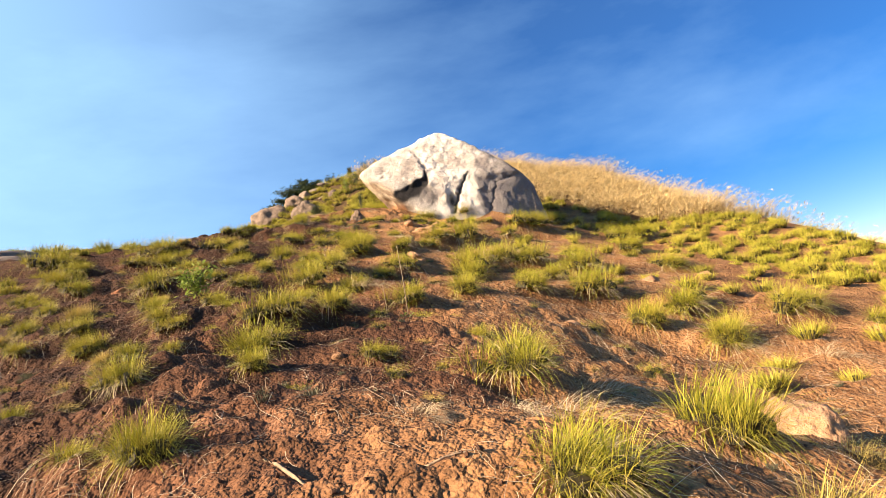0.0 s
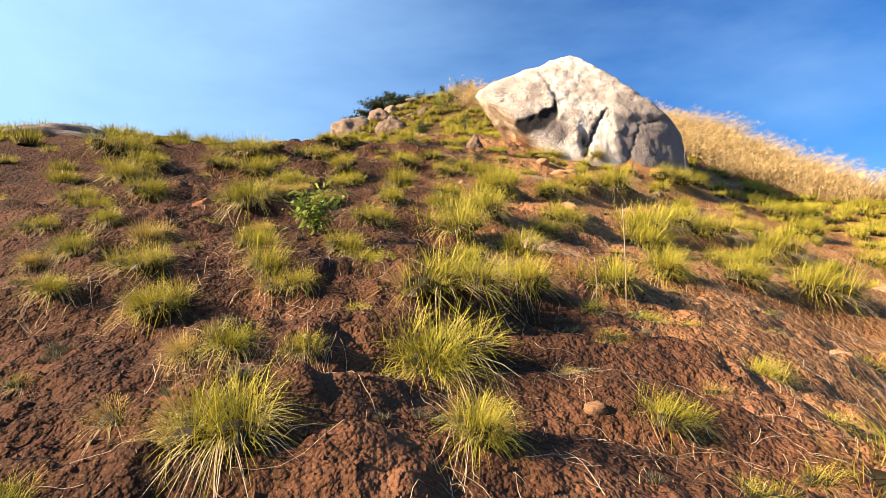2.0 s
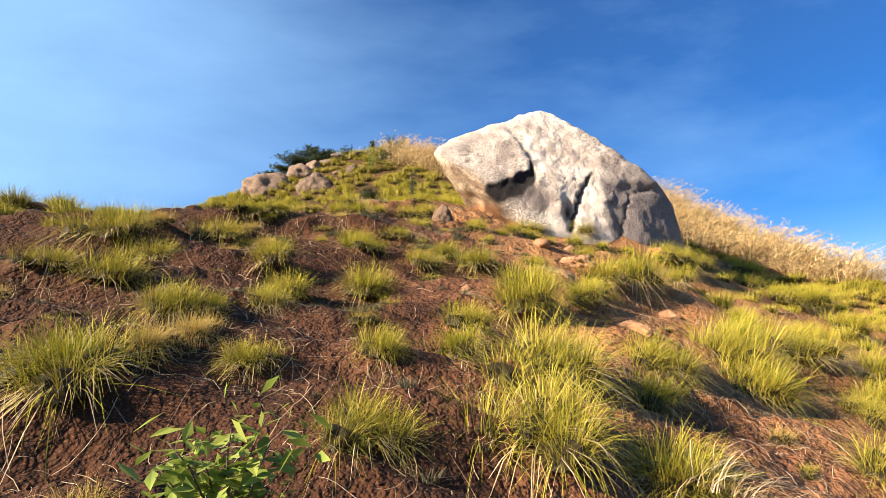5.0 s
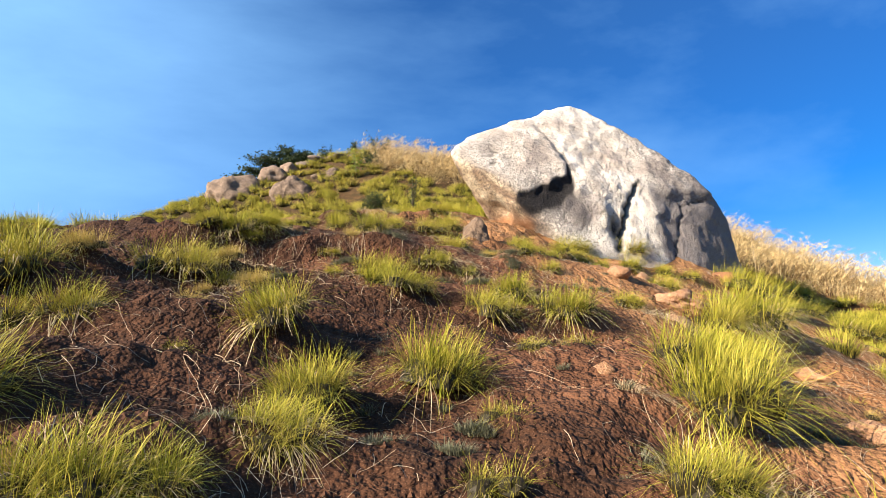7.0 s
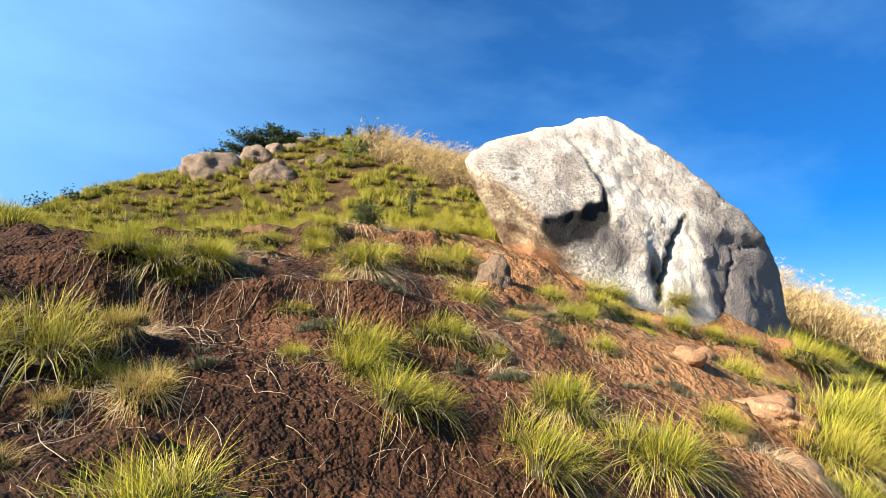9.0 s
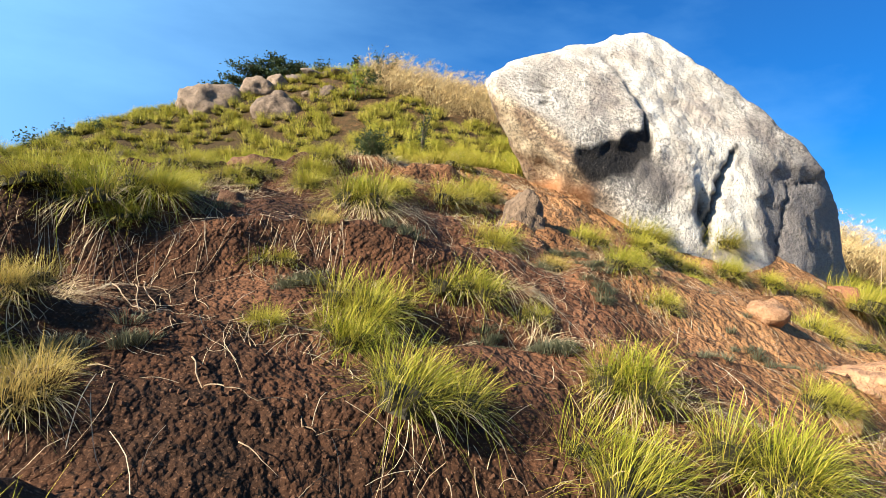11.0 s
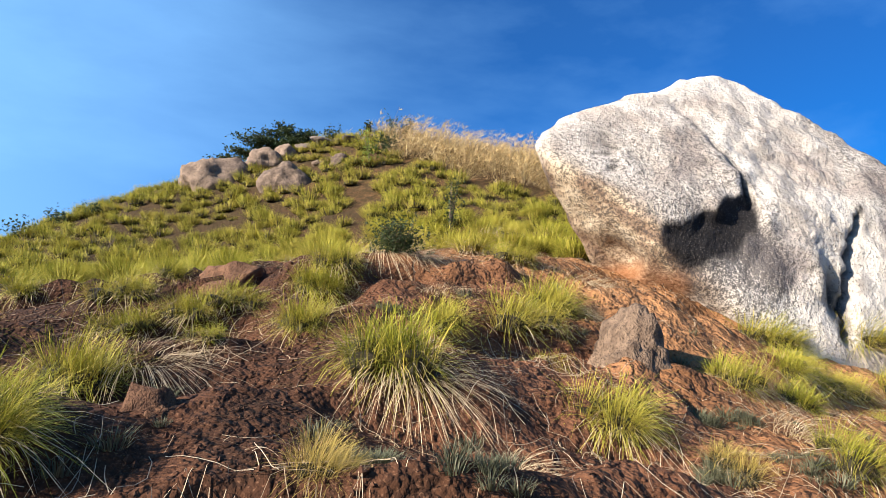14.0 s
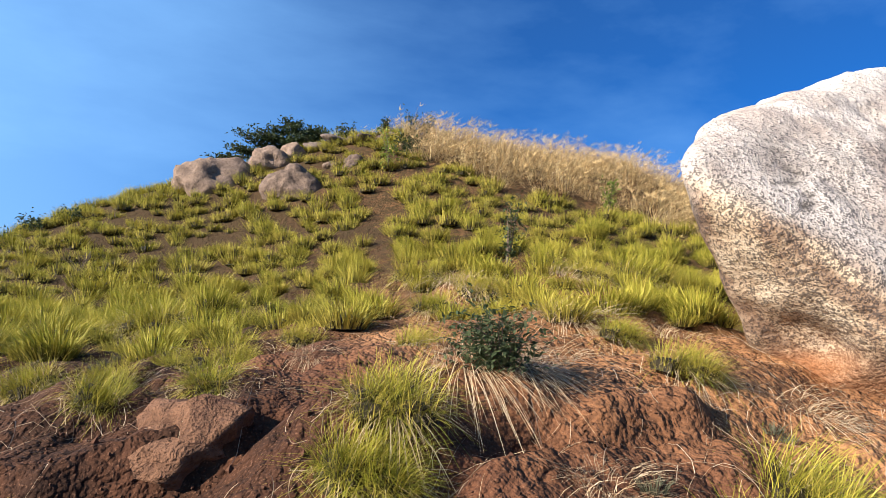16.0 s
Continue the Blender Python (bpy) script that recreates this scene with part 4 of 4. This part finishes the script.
shrub("leafy_shrub", -2.04, 9.1, 0.46, 0.46, 9, 360, 0.09, LEAF, "fresh green broad-leaved shrub among the grass tufts", seed=3)
shrub("sapling", 0.65, 23.0, 1.05, 0.40, 5, 420, 0.06, DARK_LEAF, "slender dark green sapling on the upper slope", "sapling", seed=4)
shrub("sapling", 5.26, 28.8, 0.9, 0.4, 6, 200, 0.12, LEAF, "bright green sapling at the edge of the tall grass", "sapling", seed=5)
shrub("sapling", 0.26, 30.9, 1.1, 0.7, 6, 160, 0.11, LEAF, "bright green sapling by the worn track", "sapling", seed=6)
shrub("round_shrub", -0.79, 19.05, 0.27, 0.5, 20, 2600, 0.036, DARK_LEAF, "low dense dark green shrub under dry grass", seed=7)
shrub("dark_shrub", 0.88, 31.7, 0.7, 0.9, 10, 500, 0.10, DARK_LEAF, "dark green bush below the hilltop", seed=8)
for i, (x, y, t, w) in enumerate(((1.45, 34.9, 0.9, 0.7), (2.05, 35.1, 1.0, 0.6), (0.5, 34.2, 0.7, 0.25), (-8.2, 32.7, 0.28, 1.0), (-8.9, 32.2, 0.32, 1.3), (-7.5, 33.0, 0.25, 0.9), (-0.7, 34.5, 0.5, 0.8))):
    shrub("dark_shrub", x, y, t, w, 9, 420, 0.11, DARK_LEAF, "dark green bush on the hill's skyline", seed=20 + i)
shrub("grey_shrub", -5.74, 28.5, 0.55, 0.7, 22, 60, 0.05, HERB, "nearly leafless grey shrub on the slope", seed=9)
shrub("weed", 0.82, 8.5, 0.16, 0.3, 6, 60, 0.05, LEAF, "small green weed at the foot of a stalk", "weed", seed=10)


def tree():
    """A low wind-bent tree behind the rocks: leaning trunk, limbs swept to one side, layered crown."""
    r = np.random.default_rng(77)
    x, y = -2.95, 35.3
    trunk = [(-0.8, 0, -0.2), (-0.5, 0, 0.5), (0.0, 0.1, 0.95), (0.7, 0, 1.35), (1.5, 0, 1.8)]
    ob = new("tree")
    part("trunk", tubes("trunk", [(trunk, 0.16, 0.06)], BARK), ob)
    ob.location = (x, y, ground_z(x, y) - 0.2)
    limbs, spots = [], []
    for bx, bz, ln, up in ((-0.5, 0.4, 1.9, -0.05), (-0.4, 0.6, 1.5, 0.05), (0.0, 0.9, 1.6, 0.12), (0.3, 1.1, 1.5, 0.2), (0.7, 1.35, 1.5, 0.25), (1.1, 1.55, 1.3, 0.3), (1.5, 1.8, 1.0, 0.35), (1.3, 1.7, 1.1, 0.05), (0.8, 1.4, 1.3, -0.1), (0.2, 1.0, 1.4, -0.1)):
        for way in (-1, 1):
            end = np.array((bx + way * ln * r.uniform(0.5, 0.9), r.normal(0, 0.6), bz + up * ln + r.uniform(-0.05, 0.25)))
            start = np.array((bx, 0.0, bz))
            limbs.append(([start, start * 0.5 + end * 0.5 + (0, 0, 0.1), end], 0.04, 0.012))
            for _ in range(12):
                c = start + (end - start) * r.uniform(0.35, 1.1) + r.normal(0, (0.16, 0.2, 0.05), 3)
                spots += [c + r.normal(0, (0.17, 0.17, 0.06), 3) for _ in range(38)]
    for limb in limbs:
        part("limb", tubes("limb", [limb], BARK), ob)
    v, f, al = leaves(r, spots, 0.17)
    part("crown", mesh_of("crown", v, f, DARK_LEAF, al), ob, "flat layered dark green crown")
    ob.scale = (0.74, 0.74, 0.68)
    tagged(ob, "low wind-bent dark green tree behind the hilltop boulders", "tree")


tree()


# ---- dry stuff on the soil ----
def stalk(x, y, tall, label="tall bleached dead flower stalk standing upright"):
    z = ground_z(x, y)
    pts = [(0.012 * math.sin(3 * s), 0.01 * s, tall * s) for s in np.linspace(0, 1, 9)]
    tagged(new("dry_stalk", tubes("dry_stalk", [(pts, 0.007, 0.003)], STRAW)), label, "stalk").location = (x, y, z - 0.02)


stalk(0.84, 8.65, 1.1)
stalk(0.55, 8.6, 0.55)
stalk(6.2, 18.6, 1.1)
stalk(2.9, 12.5, 0.6)


def straw_clump(x, y, size, turn, seed):
    r = np.random.default_rng(seed)
    v, f, al = blades(r, 230, 1.5, 0.66, 0.85, 0.0125, 0.75, (0.3, -0.6), fall=0.32, segs=4)
    ob = new("dry_grass_clump", mesh_of("dry_grass_clump", v, f, DEAD, al))
    ob.matrix_basis = pose(x, y, ground_z(x, y), 12, 0, turn) @ Matrix.Diagonal((size, size, size, 1))
    tagged(ob, "sprawling clump of bleached dead grass on the soil", "dry grass", "dead grass clumps")


CLUMPS = ((-1.07, 16.82, 0.23, -10), (-0.55, 18.38, 0.23, 27), (-0.18, 15.5, 0.31, 64), (-2.23, 17.13, 0.24, 21), (0.42, 18.4, 0.31, 58), (-2.71, 15.3, 0.21, 15), (0.21, 11.99, 0.38, 52), (-1.9, 19.37, 0.16, 9), (0.24, 14.92, 0.25, 46), (0.01, 18.97, 0.16, 3), (-1.1, 6.75, 0.25, 40), (-0.82, 16.36, 0.19, -3), (-0.59, 17.47, 0.25, 34), (-1.44, 17.7, 0.16, -9), (-1.45, 13.77, 0.18, 28), (-0.36, 12.5, 0.16, 65), (-2.56, 19.94, 0.21, 22), (-0.54, 19.62, 0.32, 59), (-1.61, 19.97, 0.17, 16), (-0.09, 11.75, 0.42, 53), (0.5, 4.19, 0.18, 10), (-0.37, 15.86, 0.21, 47), (-0.16, 19.84, 0.32, 4), (1.16, 4.31, 0.19, 41))
CLUMPS += ((-0.26, 9.14, 0.24, -2), (1.68, 4.78, 0.37, 35), (-2.17, 21.17, 0.26, -8), (1.27, 14.62, 0.23, 29), (0.38, 9.9, 0.42, 66), (2.58, 6.65, 0.42, 23), (6.92, 8.49, 0.42, 60), (5.92, 9.3, 0.42, 17), (0.4, 20.6, 0.4, 10), (1.2, 20.4, 0.34, 40), (-0.1, 22.3, 0.36, 0), (1.3, 22.5, 0.4, 30), (0.9, 19, 0.3, 20), (0.9, 16.8, 0.26, 40), (-0.85, 19.2, 0.30, 0), (-0.6, 19.25, 0.30, 40))
for i, (x, y, s, a) in enumerate(CLUMPS):
    straw_clump(x, y, s, a, 200 + i)


def root(name, pts, r, label):
    pts = [(x, y, ground_z(x, y) + float(clod_relief(x, y)) + lift) for x, y, lift in pts]
    fine = []
    for i in range(len(pts) - 1):
        for s in np.linspace(0, 1, 6)[:-1]:
            p = Vector(pts[i]).lerp(Vector(pts[i + 1]), s)
            fine.append(p + Vector((0.006 * math.sin(9 * i + 7 * s), 0.006 * math.cos(5 * i + 6 * s), 0.012 * math.sin(math.pi * s))))
    fine.append(Vector(pts[-1]))
    tagged(new(name, tubes(name, [(fine, r, r * 0.4)], DRY_WOOD)), label, "twig")


TWIG = "thin bleached root trailing over the bare soil"
root("dry_root", ((-2.04, 14.88, 0.012), (-1.98, 14.71, 0.03), (-1.89, 14.61, 0.02), (-1.79, 14.54, 0.035), (-1.68, 14.56, 0.012)), 0.0032, TWIG)
root("dry_root", ((-2.38, 15.49, 0.03), (-2.3, 15.22, 0.02), (-2.21, 15.24, 0.035), (-2.13, 15.04, 0.012)), 0.0032, TWIG)
root("dry_twig", ((-1.7, 14.23, 0.02), (-1.56, 14.35, 0.035)), 0.0026, TWIG)
root("dry_twig", ((-1.62, 14.69, 0.035), (-1.64, 14.49, 0.012), (-1.59, 14.45, 0.03), (-1.48, 14.48, 0.02)), 0.0032, TWIG)
root("dry_twig", ((-2.36, 14.78, 0.012), (-2.24, 14.63, 0.03)), 0.0026, TWIG)
root("dry_twig", ((-1.83, 14.4, 0.03), (-1.7, 14.33, 0.02)), 0.0026, TWIG)
root("dry_twig", ((-0.95, 14.52, 0.02), (-0.91, 14.37, 0.035)), 0.0026, TWIG)
root("dry_twig", ((-1.16, 14.39, 0.035), (-1.15, 14.28, 0.012)), 0.0026, TWIG)
root("dry_twig", ((-2.48, 15.5, 0.012), (-2.35, 15.31, 0.03), (-2.25, 15.25, 0.02), (-2.18, 15.22, 0.035)), 0.0032, TWIG)
root("dry_twig", ((-2.37, 15.6, 0.03), (-2.32, 15.44, 0.02), (-2.25, 15.32, 0.035), (-2.16, 15.34, 0.012)), 0.0032, TWIG)
root("dry_twig", ((-2.16, 15.32, 0.02), (-2.12, 15.18, 0.035)), 0.0026, TWIG)
root("dry_twig", ((-2.15, 15.64, 0.035), (-2.11, 15.47, 0.012), (-2.04, 15.37, 0.03)), 0.0026, TWIG)
root("dry_root", ((-2.38, 16.03, 0.012), (-2.25, 15.74, 0.03), (-2.12, 15.75, 0.02), (-1.98, 15.87, 0.035)), 0.0032, TWIG)
root("dry_twig", ((-2.06, 15.32, 0.03), (-1.99, 15.26, 0.02), (-1.88, 15.22, 0.035)), 0.0026, TWIG)
root("dry_root", ((-1.03, 17.06, 0.02), (-0.98, 16.66, 0.035), (-0.91, 16.35, 0.012)), 0.0026, TWIG)
root("dry_twig", ((-2.56, 12.93, 0.035), (-2.46, 12.9, 0.012), (-2.41, 12.73, 0.03)), 0.0026, TWIG)
root("dry_twig", ((-2.8, 13.08, 0.012), (-2.68, 12.85, 0.03), (-2.61, 12.75, 0.02)), 0.0026, TWIG)
root("dry_twig", ((-3.22, 13.28, 0.03), (-3.06, 13.12, 0.02)), 0.0026, TWIG)
root("dry_twig", ((-3.2, 13.53, 0.02), (-3.08, 13.31, 0.035), (-3.01, 13.18, 0.012)), 0.0026, TWIG)
root("dry_root", ((-1.89, 14.22, 0.035), (-1.75, 14, 0.012), (-1.72, 13.73, 0.03)), 0.0026, TWIG)
root("dry_root", ((-3.38, 13.09, 0.012), (-3.27, 13.58, 0.03)), 0.0026, TWIG)
root("dry_root", ((-3.52, 13.06, 0.03), (-3.35, 13, 0.02), (-3.16, 12.62, 0.035), (-3.01, 12.41, 0.012)), 0.0032, TWIG)
root("dry_twig", ((-2.52, 13.06, 0.02), (-2.43, 12.9, 0.035), (-2.42, 12.64, 0.012)), 0.0026, TWIG)
root("dry_root", ((-2.77, 13, 0.035), (-2.61, 12.7, 0.012), (-2.53, 12.43, 0.03)), 0.0026, TWIG)
root("dry_twig", ((-1.62, 11.75, 0.012), (-1.5, 11.84, 0.03)), 0.0026, TWIG)
root("dry_twig", ((-0.96, 12.18, 0.03), (-0.97, 12.03, 0.02), (-1.05, 11.9, 0.035)), 0.0026, TWIG)
root("dry_twig", ((-0.79, 13.03, 0.02), (-0.68, 12.73, 0.035)), 0.0026, TWIG)
root("dry_branch", ((-0.33, 3.65, 0.035), (-0.05, 3.36, 0.012), (0.18, 3.23, 0.03), (0.44, 3.06, 0.02), (0.66, 3.07, 0.035), (0.9, 3.23, 0.012)), 0.011, "long bleached dead branch lying on the soil")
root("dry_root", ((-0.12, 4.87, 0.012), (0.19, 4.56, 0.03), (0.37, 4.3, 0.02)), 0.0026, TWIG)
root("dry_root", ((0.43, 5.53, 0.03), (0.54, 4.61, 0.02), (0.58, 4.26, 0.035)), 0.0026, TWIG)
root("dry_twig", ((-1.66, 5.93, 0.02), (-1.57, 5.99, 0.035), (-1.46, 6.04, 0.012)), 0.0026, TWIG)
root("dry_root", ((-1.45, 6.65, 0.035), (-1.37, 6.42, 0.012), (-1.27, 6.17, 0.03)), 0.0026, TWIG)
root("dry_twig", ((-1.55, 6.92, 0.012), (-1.58, 6.62, 0.03)), 0.0026, TWIG)


def straw_litter():
    n = 56000
    x, y = rnd.uniform(-6.5, 7.5, n), rnd.uniform(1.0, 23.0, n)
    keep = rnd.uniform(size=n) < 0.35 + 0.6 * fuzz(x / 1.1, y / 1.1, 12) + 0.10 * x
    keep &= rnd.uniform(size=n) < np.where(y > 17, 0.55, 1.0)
    x, y = x[keep], y[keep]
    # mats of dead blades on the lower side of each tuft
    mats = np.repeat(np.array(MOUNDS), 48, axis=0)
    x = np.concatenate([x, mats[:, 0] + rnd.normal(0, 0.5, len(mats)) * mats[:, 2]])
    y = np.concatenate([y, mats[:, 1] + rnd.normal(-0.35, 0.45, len(mats)) * mats[:, 2]])
    n = len(x)
    a, ln, curl = rnd.uniform(0, 6.28, n), rnd.gamma(1.7, 0.075, n) + 0.03, rnd.normal(0, 0.7, n)
    w = rnd.uniform(0.0005, 0.0013, n)
    lift = rnd.uniform(0.001, 0.014, n)
    rows, along = [], []
    for s in np.linspace(-0.5, 0.5, 6):
        t = a + curl * s
        px, py = x + np.cos(t) * ln * s, y + np.sin(t) * ln * s
        pz = land(px, py) + clod_relief(px, py) + lift * (1.2 - 3 * s * s) + 0.004
        for e in (-1, 1):
            rows.append(np.stack([px - e * np.sin(t) * w, py + e * np.cos(t) * w, pz + 0.0005 * e], -1))
            along.append(np.full(n, 0.5 + s))
    v = np.stack(rows, 1).reshape(-1, 3)
    base = np.arange(n)[:, None] * 12
    f = np.concatenate([base + np.array([2 * k, 2 * k + 1, 2 * k + 3, 2 * k + 2]) for k in range(5)]).tolist()
    tagged(new("straw_litter", mesh_of("straw_litter", v, f, STRAW, np.stack(along, 1).ravel())), "bleached straws scattered over the bare soil", "straw", kind="stuff")


straw_litter()


HERB_SPOTS = ((0.49, 16.28, 0.14), (0.3, 15.86, 0.11), (0.76, 15.47, 0.08), (1.3, 15.69, 0.09), (1.43, 15.54, 0.11), (-2.5, 14.89, 0.08), (-2.23, 14.94, 0.07), (-0.62, 15.46, 0.05), (-0.4, 15.29, 0.07), (-0.31, 15.22, 0.06), (-1.03, 15.95, 0.09), (0.45, 16.4, 0.12), (0.3, 16.01, 0.08), (-1.69, 15.65, 0.07), (-1.35, 16.1, 0.07), (-1.59, 15.71, 0.06), (0.06, 16.43, 0.08), (-0.61, 15.51, 0.06), (0.44, 16.9, 0.07), (0.64, 16.9, 0.07), (-1.1, 17.63, 0.06), (0.98, 12.66, 0.09), (-1.52, 12.14, 0.05), (-1.32, 12.4, 0.07), (-1.8, 12.16, 0.06), (-2.47, 12.16, 0.04), (-4.3, 9.48, 0.16), (-3.14, 6.88, 0.1))


def herbs():
    models = [blades(np.random.default_rng(300 + i), 70, 0.9, 0.8, 0.4, 0.05, 0.5, segs=2) for i in range(3)]
    chunks = []
    for i in range(760):
        x, y = rnd.uniform(-5.5, 6), rnd.uniform(1.5, 21)
        if float(fuzz(x / 1.6, y / 1.6, 15)) < 0.05:
            continue
        v, f, al = models[i % 3]
        chunks.append((turned(v, x, y, ground_z(x, y), rnd.uniform(0.04, 0.11), rnd.uniform(0, 6.28)), f, al))
    for a, b, r in HERB_SPOTS:
        for i in range(9):
            x, y = a + rnd.normal(0, 0.6 * r), b + rnd.normal(0, 0.6 * r)
            v, f, al = models[i % 3]
            chunks.append((turned(v, x, y, ground_z(x, y), rnd.uniform(0.05, 0.10), rnd.uniform(0, 6.28)), f, al))
    v, f, al = join(chunks)
    tagged(new("small_herbs", mesh_of("small_herbs", v, f, HERB, al)), "tiny grey-green herbs sprouting from the bare soil", "herb", kind="stuff")


herbs()


def clods():
    n = 26000
    x, y = rnd.uniform(-4.2, 4.2, n), rnd.uniform(1.2, 19.5, n)
    r = 0.003 + np.minimum(rnd.gamma(1.3, 0.0036, n), 0.016)
    z = land(x, y) + clod_relief(x, y) + 0.1 * r
    unit = np.array(((1, 0, 0), (0, 1, 0), (-1, 0, 0), (0, -1, 0), (0, 0, 1), (0, 0, -1)), float)
    v = unit[None] + rnd.normal(0, 0.2, (n, 6, 3))
    v = (v * r[:, None, None] + np.stack([x, y, z], -1)[:, None]).reshape(-1, 3)
    tris = np.array(((0, 1, 4), (1, 2, 4), (2, 3, 4), (3, 0, 4), (1, 0, 5), (2, 1, 5), (3, 2, 5), (0, 3, 5)))
    f = (np.arange(n)[:, None, None] * 6 + tris[None]).reshape(-1, 3).tolist()
    tagged(new("soil_crumbs", mesh_of("soil_crumbs", v, f, CLOD)), "loose crumbs and clods of red-brown soil", "soil", kind="stuff")


clods()
